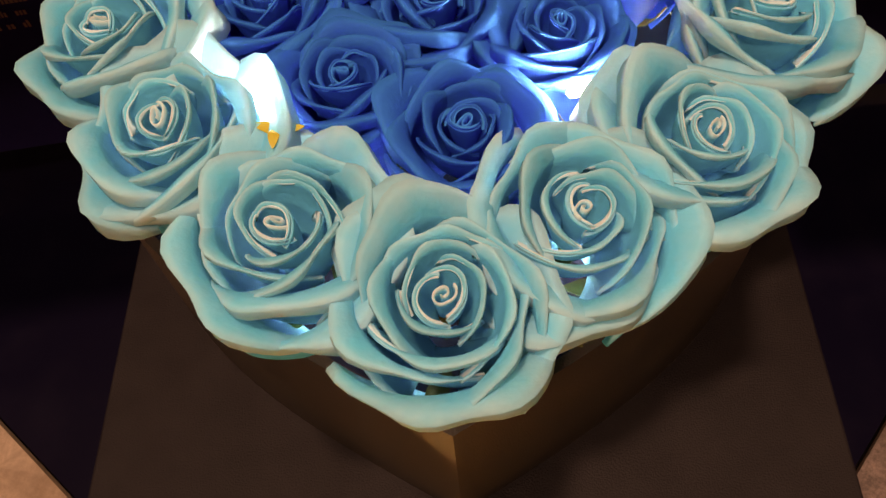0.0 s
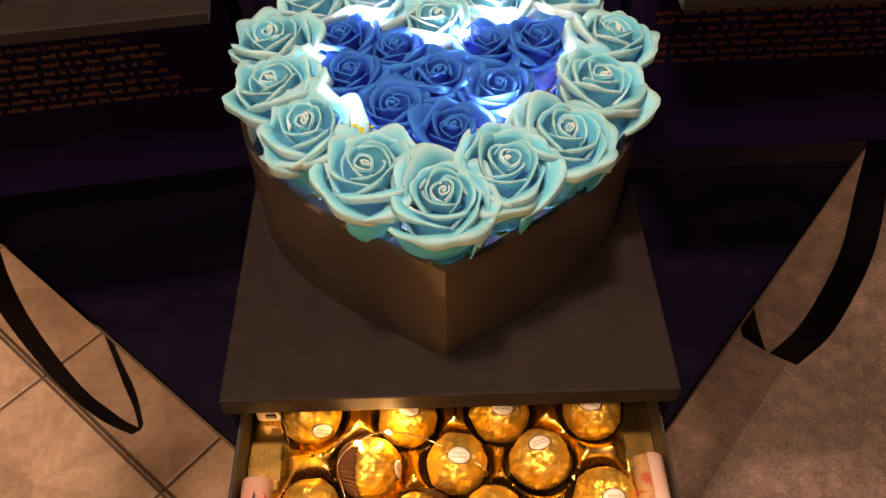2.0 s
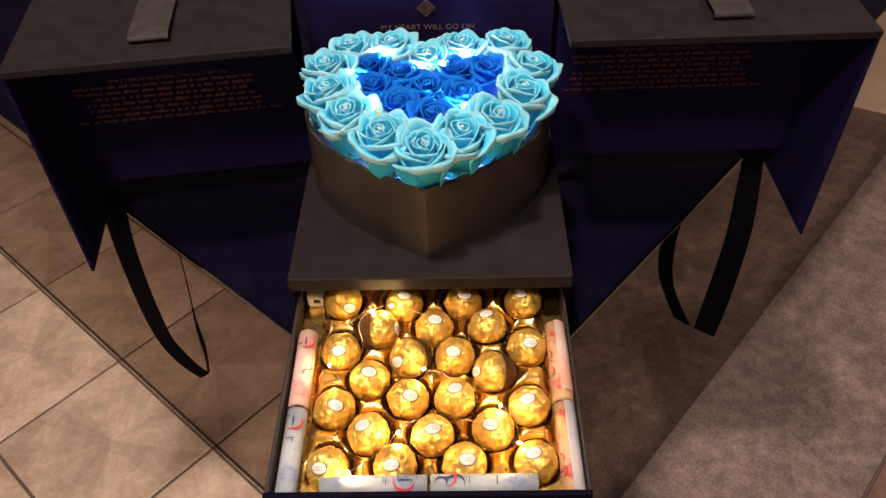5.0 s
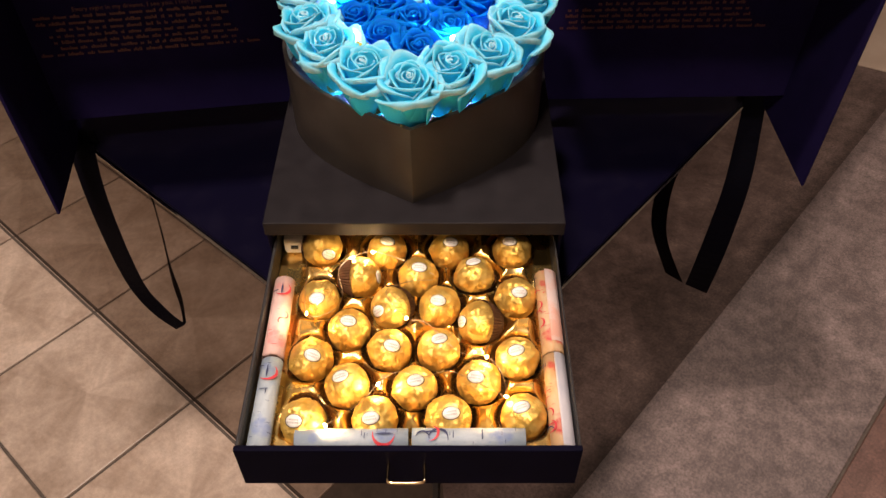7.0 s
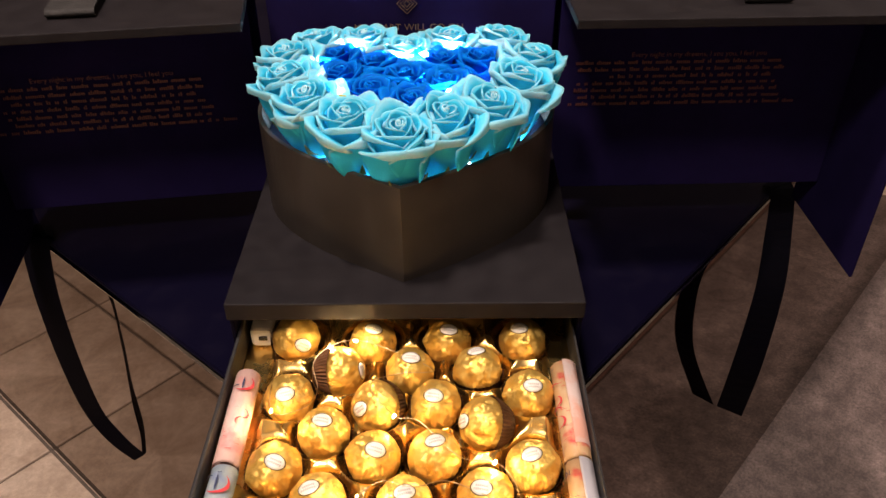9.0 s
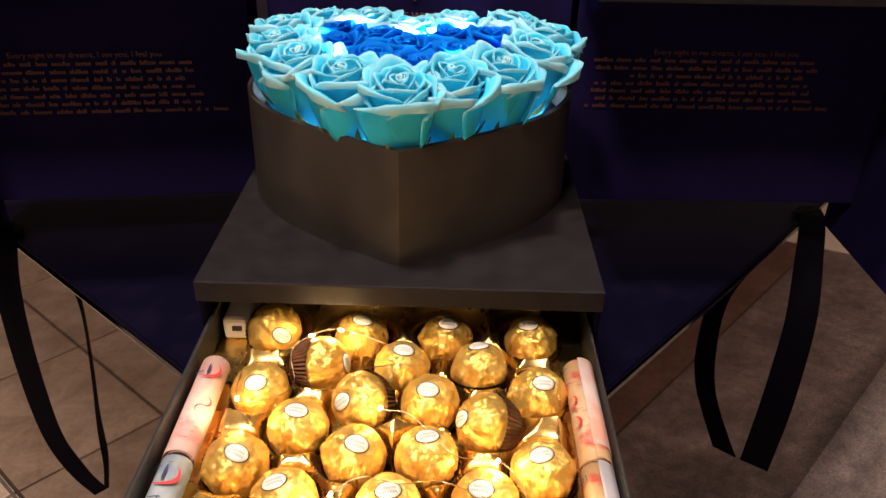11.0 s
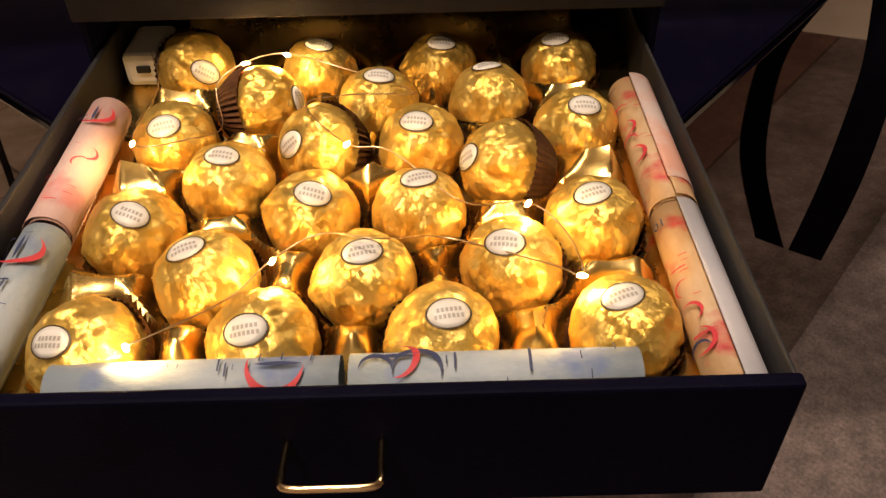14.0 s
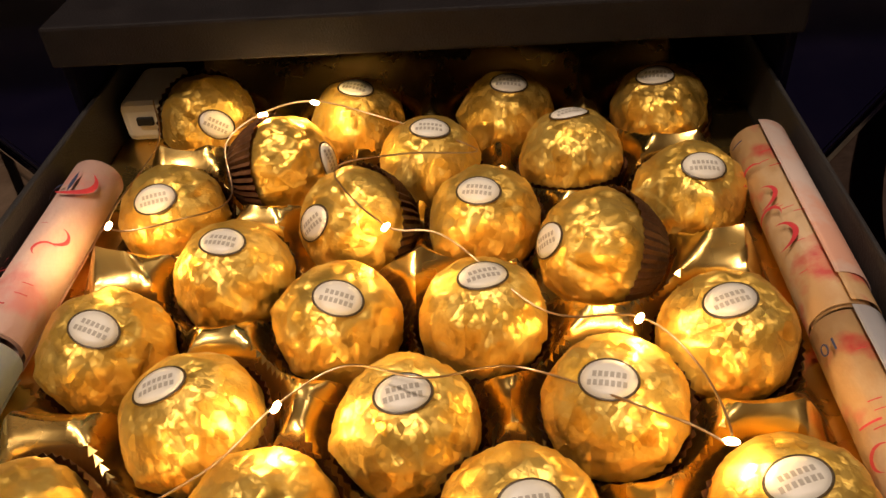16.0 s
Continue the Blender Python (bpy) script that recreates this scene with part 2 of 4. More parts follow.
M_FOIL = foil_material("gold_foil", (0.94, 0.64, 0.165), (0.88, 0.53, 0.09))
M_TRAY = material("gold_plastic_tray", (0.96, 0.70, 0.26), 0.27, metal=1.0, second=(0.85, 0.54, 0.16), scale=40, bump=0.15, bump_scale=60, rough_vary=0.08)
M_CUP = material("brown_paper_cup", (0.085, 0.035, 0.014), 0.5, second=(0.16, 0.07, 0.03), scale=3, bump=0.2, bump_scale=14)
M_STICKER = material("white_sticker", (0.72, 0.69, 0.62), 0.4, second=(0.78, 0.75, 0.69), scale=4)
M_STICKRIM = material("dark_sticker_rim", (0.05, 0.032, 0.012), 0.4, second=(0.10, 0.06, 0.02), scale=5)
M_PRINT = material("grey_print", (0.36, 0.33, 0.28), 0.5, second=(0.45, 0.42, 0.37), scale=300)
M_BRASS = material("polished_brass", (0.93, 0.70, 0.40), 0.16, metal=1.0, second=(0.85, 0.60, 0.32), scale=80)
M_COPPER = material("bare_copper_wire", (0.85, 0.62, 0.38), 0.3, metal=1.0, second=(0.75, 0.5, 0.3), scale=80)
M_BATTERY = material("white_plastic", (0.72, 0.68, 0.60), 0.35, second=(0.78, 0.74, 0.66), scale=60)
M_BLACKHOLE = material("black_plastic", (0.01, 0.01, 0.01), 0.5)
M_WARMLED = material("warm_led", (1.0, 0.8, 0.45), 0.3, glow=WARM, glow_colour=(1.0, 0.66, 0.26))
M_COOLLED = material("cool_led", (0.9, 1.0, 1.0), 0.3, glow=COOL, glow_colour=(0.72, 0.92, 1.0))
# stronger glow for the added bulbs that light the petals from below
M_FILLLED = material("fill_led", (0.9, 1.0, 1.0), 0.3, glow=COOL * 1.5, glow_colour=(0.62, 0.92, 1.0))
M_SPRIG = material("yellow_green_leaf", (0.42, 0.40, 0.05), 0.5, second=(0.55, 0.45, 0.07), scale=200)
M_LETTER = material("copper_lettering", (0.080, 0.023, 0.019), 0.5, metal=0.2, second=(0.11, 0.034, 0.025), scale=300)
M_GOLDLETTER = material("dull_gold_lettering", (0.20, 0.14, 0.08), 0.4, metal=0.4, second=(0.28, 0.19, 0.11), scale=300)


def note_material(name, a, b2, c):
    m = material(name, a, 0.6, second=b2, scale=70, detail=7, mix=(0.45, 0.62), bump=0.15, bump_scale=400, stretch=(1.0, 0.5, 1.0))
    nt = m.node_tree
    b = nt.nodes["Principled BSDF"]
    prev = b.inputs["Base Color"].links[0].from_socket
    tc = nt.nodes.new("ShaderNodeTexCoord")
    w = nt.nodes.new("ShaderNodeTexNoise")
    w.inputs["Scale"].default_value, w.inputs["Detail"].default_value = 75, 9
    nt.links.new(tc.outputs["Object"], w.inputs["Vector"])
    r = nt.nodes.new("ShaderNodeValToRGB")
    r.color_ramp.elements[0].position, r.color_ramp.elements[1].position = 0.53, 0.68
    nt.links.new(w.outputs["Fac"], r.inputs["Fac"])
    mx = nt.nodes.new("ShaderNodeMixRGB")
    mx.inputs[2].default_value = (*c, 1)
    nt.links.new(r.outputs["Color"], mx.inputs[0])
    nt.links.new(prev, mx.inputs[1])
    nt.links.new(mx.outputs[0], b.inputs["Base Color"])
    return m


M_NOTE_PINK = note_material("pink_note", (0.62, 0.40, 0.35), (0.68, 0.49, 0.43), (0.68, 0.28, 0.25))
M_NOTE_BLUE = note_material("blue_grey_note", (0.27, 0.33, 0.38), (0.38, 0.43, 0.46), (0.20, 0.26, 0.42))
M_NOTE_ORANGE = note_material("orange_note", (0.50, 0.31, 0.15), (0.56, 0.40, 0.24), (0.50, 0.06, 0.05))
M_NOTE_WHITE = material("white_note_edge", (0.42, 0.42, 0.46), 0.6, second=(0.50, 0.48, 0.50), scale=45)
M_NOTE_PEACH = material("peach_note_flap", (0.58, 0.46, 0.42), 0.6, second=(0.60, 0.32, 0.24), scale=40, mix=(0.45, 0.6))
M_INK = material("dark_ink", (0.03, 0.04, 0.10), 0.6)
M_REDINK = material("red_ink", (0.55, 0.04, 0.05), 0.6)


# ---- building helpers ----
def part(name, bm, mat, parent=None, label="", smooth=False):
    me = bpy.data.meshes.new(name)
    bmesh.ops.recalc_face_normals(bm, faces=bm.faces[:])
    for f in bm.faces:
        f.smooth = smooth
    bm.to_mesh(me)
    bm.free()
    me.materials.append(mat)
    ob = new(name, me)
    if parent:
        ob.parent = parent
    if label:
        tagged(ob, label)
    return ob


def thing(name, label, category, group="", kind="", m=None):
    ob = new(name)
    ob.empty_display_size = 0.02
    if m:
        ob.matrix_world = m
    return tagged(ob, label, category, group, kind)


def box(bm, x0, x1, y0, y1, z0, z1, bevel=0.0):
    r = bmesh.ops.create_cube(bm, size=1.0)
    vs = r["verts"]
    for v in vs:
        v.co = Vector(((x0 + x1) / 2 + v.co.x * (x1 - x0), (y0 + y1) / 2 + v.co.y * (y1 - y0), (z0 + z1) / 2 + v.co.z * (z1 - z0)))
    if bevel:
        es = {e for v in vs for e in v.link_edges}
        bmesh.ops.bevel(bm, geom=list(es), offset=bevel, segments=2, affect="EDGES", profile=0.5)


def boxed(x0, x1, y0, y1, z0, z1, bevel=0.0008):
    bm = bmesh.new()
    box(bm, x0, x1, y0, y1, z0, z1, bevel)
    return bm


def prism(bm, pts, z0, z1):
    lo = [bm.verts.new((x, y, z0)) for x, y in pts]
    hi = [bm.verts.new((x, y, z1)) for x, y in pts]
    n = len(pts)
    bm.faces.new(lo[::-1])
    bm.faces.new(hi)
    for i in range(n):
        bm.faces.new((lo[i], lo[(i + 1) % n], hi[(i + 1) % n], hi[i]))


def tube(bm, pts, r, sides=6):
    """A round wire along the points."""
    rings = []
    pts = [Vector(p) for p in pts]
    for i, p in enumerate(pts):
        d = (pts[min(i + 1, len(pts) - 1)] - pts[max(i - 1, 0)]).normalized()
        a = d.cross(Vector((0.123, 0.31, 1))).normalized()
        b = d.cross(a)
        rings.append([bm.verts.new(p + r * (math.cos(2 * math.pi * k / sides) * a + math.sin(2 * math.pi * k / sides) * b)) for k in range(sides)])
    for q0, q1 in zip(rings, rings[1:]):
        for k in range(sides):
            bm.faces.new((q0[k], q0[(k + 1) % sides], q1[(k + 1) % sides], q1[k]))
    bm.faces.new(rings[0][::-1])
    bm.faces.new(rings[-1])


def spline(pts, n):
    """Points along a smooth curve through pts."""
    pts = [Vector(p) for p in pts]
    out = []
    for k in range(n + 1):
        s = k / n * (len(pts) - 1)
        i = min(int(s), len(pts) - 2)
        f = s - i
        p0, p1, p2, p3 = pts[max(i - 1, 0)], pts[i], pts[i + 1], pts[min(i + 2, len(pts) - 1)]
        out.append(0.5 * (2 * p1 + (p2 - p0) * f + (2 * p0 - 5 * p1 + 4 * p2 - p3) * f * f + (3 * p1 - p0 - 3 * p2 + p3) * f ** 3))
    return out


def letters(body, size, spacing=1.0):
    """The built-in font's letters as a flat mesh about the origin."""
    cu = bpy.data.curves.new("letters", "FONT")
    cu.body, cu.size, cu.align_x, cu.align_y, cu.space_character = body, size, "CENTER", "CENTER", spacing
    cu.resolution_u = 3
    tmp = bpy.data.objects.new("letters", cu)
    scene.collection.objects.link(tmp)
    me = bpy.data.meshes.new_from_object(tmp.evaluated_get(bpy.context.evaluated_depsgraph_get()))
    bpy.data.objects.remove(tmp)
    bpy.data.curves.remove(cu)
    bm = bmesh.new()
    bm.from_mesh(me)
    bpy.data.meshes.remove(me)
    return bm


# ---- the room and floor ----
FRONT = Vector((0.019, 0.090))          # front corner of the low counter
ALONG_L = Vector((-0.755, 0.656))       # along its two front faces
ALONG_R = Vector((0.656, 0.755))
TOP = 0.505


def plan(a, b):
    """Place in plan, a along the counter's left face, b along its right face."""
    return FRONT + ALONG_L * a + ALONG_R * b


floor = tagged(part("floor", boxed(-3.0, 3.6, -2.2, 4.2, -0.12, -0.004, 0), M_GROUT), "dark grout bed under the beige and brown stone floor", "floor", kind="structure")
for nm, (x0, x1, y0, y1) in {"wall_north": (-3.1, 3.7, 4.2, 4.32), "wall_south": (-3.1, 3.7, -2.32, -2.2), "wall_east": (3.6, 3.72, -2.2, 4.2), "wall_west": (-3.12, -3.0, -2.2, 4.2)}.items():
    tagged(part(nm, boxed(x0, x1, y0, y1, -0.12, 2.5, 0), M_WALL), "plain warm white painted wall of the room", "wall", kind="structure")
tagged(part("ceiling", boxed(-3.12, 3.72, -2.32, 4.32, 2.5, 2.6, 0), M_WALL), "plain warm white painted ceiling", "ceiling", kind="structure")


def disc_lamp(name, x, y, r):
    bm = bmesh.new()
    bmesh.ops.create_cone(bm, cap_ends=True, segments=40, radius1=r * 0.92, radius2=r, depth=0.03)
    bmesh.ops.translate(bm, vec=(x, y, 2.485), verts=bm.verts)
    lamp = thing(name, "round white flush ceiling lamp, switched on", "ceiling lamp")
    part("diffuser", bm, M_LAMP, lamp)
    bm = bmesh.new()
    tube(bm, [(x + r * 1.02 * math.cos(a), y + r * 1.02 * math.sin(a), 2.482) for a in [i * math.pi / 20 for i in range(41)]], 0.008)
    part("rim", bm, M_BATTERY, lamp)


disc_lamp("ceiling_lamp", -0.20, 0.14, 0.10)
disc_lamp("ceiling_lamp", 1.5, 1.3, 0.17)
disc_lamp("ceiling_lamp", -0.45, -0.75, 0.17)

# low counter with glossy faces, its front corner towards the viewer
SIDE = 2.3
OUT_L, OUT_R = Vector((-0.656, -0.755)), Vector((0.755, -0.656))
counter = thing("display_counter", "low black counter with glossy bronze mirrored faces standing on the floor", "counter")
bm = bmesh.new()
prism(bm, [tuple(plan(a, b)) for a, b in ((0.004, 0.004), (SIDE, 0.004), (SIDE, SIDE), (0.004, SIDE))], 0.002, TOP - 0.012)
for v in bm.verts:
    if v.co.z < 0.1 and (v.co.xy - FRONT).dot(OUT_R) > -0.1:
        v.co.xy += OUT_R * 0.036
    if v.co.z < 0.1 and (v.co.xy - FRONT).dot(OUT_L) > -0.1:
        v.co.xy += OUT_L * 0.010
part("mirrored_face", bm, M_MIRROR, counter, "bronze mirrored side faces")
bm = bmesh.new()
prism(bm, [tuple(plan(a, b)) for a, b in ((0, 0), (SIDE + 0.005, 0), (SIDE + 0.005, SIDE + 0.005), (0, SIDE + 0.005))], TOP - 0.012, TOP - 0.0005)
bmesh.ops.bevel(bm, geom=bm.edges[:], offset=0.0012, segments=2, affect="EDGES")
part("countertop", bm, M_TOP, counter, "glossy black top with light dust")
bm = bmesh.new()
prism(bm, [tuple(plan(a, b)) for a, b in ((0.012, 0.012), (SIDE - 0.01, 0.012), (SIDE - 0.01, SIDE - 0.01), (0.012, SIDE - 0.01))], 0.0, 0.03)
part("plinth", bm, M_TRIM, counter, "recessed dark plinth")
bm = bmesh.new()
prism(bm, [tuple(plan(a, b)) for a, b in ((-0.0005, -0.0005), (0.006, -0.0005), (0.006, 0.006), (-0.0005, 0.006))], 0.0, TOP - 0.013)
part("corner_trim", bm, M_TRIM, counter, "black corner strip")
bm = bmesh.new()
prism(bm, [tuple(FRONT + ALONG_L * a + OUT_L * o) for a, o in ((-0.02, 0.0115), (-0.02, 0.007), (SIDE, 0.007), (SIDE, 0.0115))], 0.0, 0.001)
part("sealant", bm, M_GROUT, counter, "dark joint at the foot of the face")
for al, nm in ((ALONG_L, "left"), (ALONG_R, "right")):
    out = Vector((-0.656, -0.755)) if nm == "left" else Vector((0.755, -0.656))
    bm = bmesh.new()
    a, b = FRONT + al * 0.005 + out * 0.0006, FRONT + al * (SIDE - 0.01) + out * 0.0006
    tube(bm, [(*a, TOP - 0.006), (*b, TOP - 0.006)], 0.0022, 6)
    part("edge_strip", bm, M_EDGE, counter, "thin polished metal edge")


# the opened gift box: centre part with a stage, back wall, two swung-out halves
def centre_box():
    base = thing("gift_box", "matte black card gift box base with raised square stage", "gift box")
    part("stage_top", boxed(-0.120, 0.1225, 0.200, 0.448, 0.586, 0.600, 0.0010), M_CARD, base, "matte black stage lid with a turned-down lip")
    part("side_panel", boxed(-0.1195, -0.1165, 0.204, 0.446, TOP, 0.586), M_DRAWER, base)
    part("side_panel", boxed(0.119, 0.122, 0.204, 0.446, TOP, 0.586), M_DRAWER, base)
    part("bottom_panel", boxed(-0.1165, 0.119, 0.204, 0.446, TOP, 0.517), M_DRAWER, base)
    part("back_panel", boxed(-0.1195, 0.122, 0.450, 0.456, TOP, 0.80), M_INSIDE, base, "tall black back wall with small gilt lettering")
    bm = letters("MY HEART WILL GO ON", 0.0082, 1.03)
    bmesh.ops.transform(bm, matrix=pose(-0.001, 0.4494, 0.6955, 90), verts=bm.verts)
    part("lettering", bm, M_GOLDLETTER, base, "dull gold lettering")
    bm = bmesh.new()
    for r in (0.0085, 0.0055, 0.0028):
        tube(bm, [(-0.002 + r * math.sin(a), 0.4492, 0.716 + r * math.cos(a)) for a in [i * math.pi / 2 for i in range(5)]], 0.0004, 4)
    part("emblem", bm, M_GOLDLETTER, base, "dull gold diamond emblem")
    return base


centre_box()


def word_bars(bm, x0, x1, z, h, y, rng):
    """A line of unreadable print: short bars of word length, each broken into letter strokes."""
    x = x0
    while x < x1 - 0.004:
        w = min(rng.choice((0.004, 0.007, 0.009, 0.012, 0.015)), x1 - x)
        k = x
        while k < x + w - 0.0012:
            s = rng.uniform(0.0010, 0.0015)
            hh = h * rng.choice((0.66, 0.66, 0.7, 1.0))
            p = [bm.verts.new(q) for q in ((k, y, z), (k + s, y, z), (k + s, y, z + hh), (k, y, z + hh))]
            bm.faces.new(p)
            k += s + 0.00045
        x += w + 0.0028


def wing(name, sign, m, lines, width):
    """A half of the outer box: lid, back panel with print, outer side wall. Built to the right of its hinge, mirrored by sign."""
    ob = thing(name, "opened black gift box half with small copper print inside", "gift box half", "opened box halves", m=m)
    def b(x0, x1, y0, y1, z0, z1):
        xs = sorted((sign * x0, sign * x1))
        return boxed(xs[0], xs[1], y0, y1, z0, z1, 0.0008)
    part("lid", b(0, width, 0, 0.137, 0.735 - TOP, 0.742 - TOP), M_CARD, ob, "matte dark grey lid panel")
    part("back_panel", b(0, width - 0.003, 0.131, 0.135, 0.546 - TOP, 0.735 - TOP), M_INSIDE, ob, "black lined inner panel")
    part("side_panel", b(width - 0.003, width, 0.001, 0.135, 0, 0.735 - TOP), M_INSIDE, ob)
    card = part("inner_card", b(0.004, width - 0.004, 0.095, 0.0965, 0.546 - TOP, 0.735 - TOP), M_INSIDE, ob, "black card with lines of copper print")
    bm = bmesh.new()
    rng = random.Random(5)
    x0, x1, z = lines[0]
    first = letters("Every night in my dreams, I see you, I feel you", 0.0062)
    bmesh.ops.transform(first, matrix=pose((x0 + x1) / 2, 0.0934, z - TOP + 0.0018, 90), verts=first.verts)
    part("print", first, M_LETTER, card, "small copper print")
    for x0, x1, z in lines[1:]:
        word_bars(bm, x0, x1, z - TOP, 0.0036, 0.0934, rng)
    part("print", bm, M_LETTER, card, "small copper print")
    bm = bmesh.new()
    cx = sign * (width * 0.5 + (0.012 if sign > 0 else -0.0))
    ring = spline([(cx, 0.030, 0.7425 - TOP), (cx, 0.026, 0.746 - TOP), (cx, 0.034, 0.749 - TOP), (cx, 0.075, 0.7475 - TOP), (cx, 0.11, 0.745 - TOP)], 20)
    strip(bm, ring, Vector((1, 0, 0)), 0.034, 0.0008)
    part("ribbon_tab", bm, M_GREYRIBBON, ob, "folded grey satin ribbon tab")
    return ob


def strip(bm, pts, across, width, thick):
    """A flat band along the points; across is one direction or a list of them."""
    rows = []
    n = len(pts)
    for i, p in enumerate(pts):
        ac = across[i] if isinstance(across, list) else across
        d = (pts[min(i + 1, n - 1)] - pts[max(i - 1, 0)]).normalized()
        ac = (ac - d * ac.dot(d)).normalized()
        nn = d.cross(ac)
        w = width[i] if isinstance(width, list) else width
        rows.append([bm.verts.new(p + ac * (w / 2 * s) + nn * (thick / 2 * k)) for s, k in ((-1, -1), (1, -1), (1, 1), (-1, 1))])
    for q0, q1 in zip(rows, rows[1:]):
        for k in range(4):
            bm.faces.new((q0[k], q0[(k + 1) % 4], q1[(k + 1) % 4], q1[k]))
    bm.faces.new(rows[0][::-1])
    bm.faces.new(rows[-1])


RIGHT_LINES = [(0.050, 0.198, 0.6745), (0.020, 0.198, 0.6682), (0.022, 0.200, 0.6619), (0.050, 0.195, 0.6556), (0.022, 0.198, 0.6493), (0.020, 0.200, 0.6430), (0.024, 0.200, 0.6367), (0.016, 0.215, 0.6304)]
LEFT_LINES = [(-x1 - 0.0, -x0, z - 0.004) for x0, x1, z in [(0.052, 0.208, 0.671), (0.050, 0.224, 0.6645), (0.048, 0.224, 0.658), (0.050, 0.208, 0.6515), (0.046, 0.216, 0.645), (0.044, 0.214, 0.6385), (0.046, 0.210, 0.632), (0.026, 0.230, 0.6255)]]
wing("gift_box_half", 1, pose(0.123, 0.338, TOP, 0, 0, 1.4), RIGHT_LINES, 0.264)
wing("gift_box_half", -1, pose(-0.114, 0.338, TOP, 0, 0, 8.0), LEFT_LINES, 0.240)


# black satin carrying ribbons over the counter's faces
def handle_ribbon(name, along, out, strands, label):
    ob = thing(name, label, "ribbon", "carrying ribbons")
    for pts, widths, twist in strands:
        cs = spline([(*(FRONT + along * s + out * o), z) for s, z, o in pts], 36)
        n = len(cs)
        ws = [widths[0] + (widths[1] - widths[0]) * i / (n - 1) for i in range(n)]
        a0, a1 = twist
        ac = []
        for i in range(n):
            a = math.radians(a0 + (a1 - a0) * i / (n - 1))
            ac.append(Vector((*(along * math.cos(a) + out * math.sin(a)), 0)))
        bm = bmesh.new()
        strip(bm, cs, ac, ws, 0.0006)
        part("strand", bm, M_RIBBON, ob, smooth=False)
    return ob


handle_ribbon("handle_ribbon", ALONG_L, OUT_L, [
    ([(0.494, TOP + 0.003, -0.010), (0.498, TOP + 0.004, 0.004), (0.478, 0.483, 0.018), (0.464, 0.439, 0.026), (0.465, 0.365, 0.026), (0.464, 0.301, 0.022), (0.445, 0.263, 0.014), (0.432, 0.239, 0.004)], (0.034, 0.018), (15, 40)),
], "black satin carrying ribbon hanging down the counter's glossy face")
handle_ribbon("handle_ribbon", ALONG_R, OUT_R, [
    ([(0.536, TOP + 0.003, -0.010), (0.534, TOP + 0.002, 0.006), (0.507, 0.471, 0.022), (0.469, 0.438, 0.038), (0.452, 0.391, 0.043), (0.451, 0.332, 0.042), (0.481, 0.239, 0.031)], (0.027, 0.029), (25, 80)),
], "black satin carrying ribbon hanging down the counter's glossy face")


# ---- heart box with roses ----
def bezier(p, n):
    out = []
    for i in range(n):
        t = i / n
        out.append(tuple(sum(c * q[k] for c, q in zip(((1 - t) ** 3, 3 * t * (1 - t) ** 2, 3 * t * t * (1 - t), t ** 3), p)) for k in (0, 1)))
    return out


def heart_outline(scale=1.0):
    right = bezier(((0, 0.223), (0.05, 0.252), (0.112, 0.285), (0.112, 0.350)), 22) + bezier(((0.112, 0.350), (0.112, 0.430), (0.030, 0.450), (0, 0.405)), 18)
    pts = right + [(0, 0.405)] + [(-x, y) for x, y in right[:0:-1]]
    return [(x * scale, 0.335 + (y - 0.335) * scale) for x, y in pts]


def heart_box():
    ob = thing("heart_box", "dark bronze-black card heart-shaped flower box standing on the stage", "heart box")
    bm = bmesh.new()
    o, i = heart_outline(), heart_outline(0.972)
    n = len(o)
    rings = [[bm.verts.new((x, y, z)) for x, y in pts] for pts, z in ((o, 0.600), (o, 0.6755), (i, 0.676), (i, 0.602))]
    for a, b in zip(rings, rings[1:]):
        for k in range(n):
            bm.faces.new((a[k], a[(k + 1) % n], b[(k + 1) % n], b[k]))
    part("heart_wall", bm, M_HEARTCARD, ob, "dark bronze-black card wall")
    bm = bmesh.new()
    prism(bm, heart_outline(0.965), 0.6005, 0.652)
    part("foam_block", bm, M_FOAM, ob, "dark blue foam filling")


heart_box()

# layers of a rose: count, wrap in degrees, foot (radius, height), belly, rim, roll of the rim, how far the sides drop, ruffle, first bearing
ROSE_LAYERS = (
    ("core", 2, 215, (0.07, 0.35), (0.205, 0.72), (0.215, 1.05), 0.05, 0.10, 0.008, 30),
    ("inner", 3, 165, (0.15, 0.30), (0.385, 0.62), (0.405, 1.03), 0.14, 0.22, 0.016, 85),
    ("mid", 4, 150, (0.26, -0.10), (0.58, 0.42), (0.62, 0.96), 0.22, 0.34, 0.028, 20),
    ("full", 4, 145, (0.44, -0.90), (0.84, 0.06), (0.83, 0.83), 0.44, 0.38, 0.035, 62),
    ("outer", 4, 140, (0.56, -1.30), (0.98, -0.32), (0.96, 0.60), 0.62, 0.30, 0.050, 18),
)


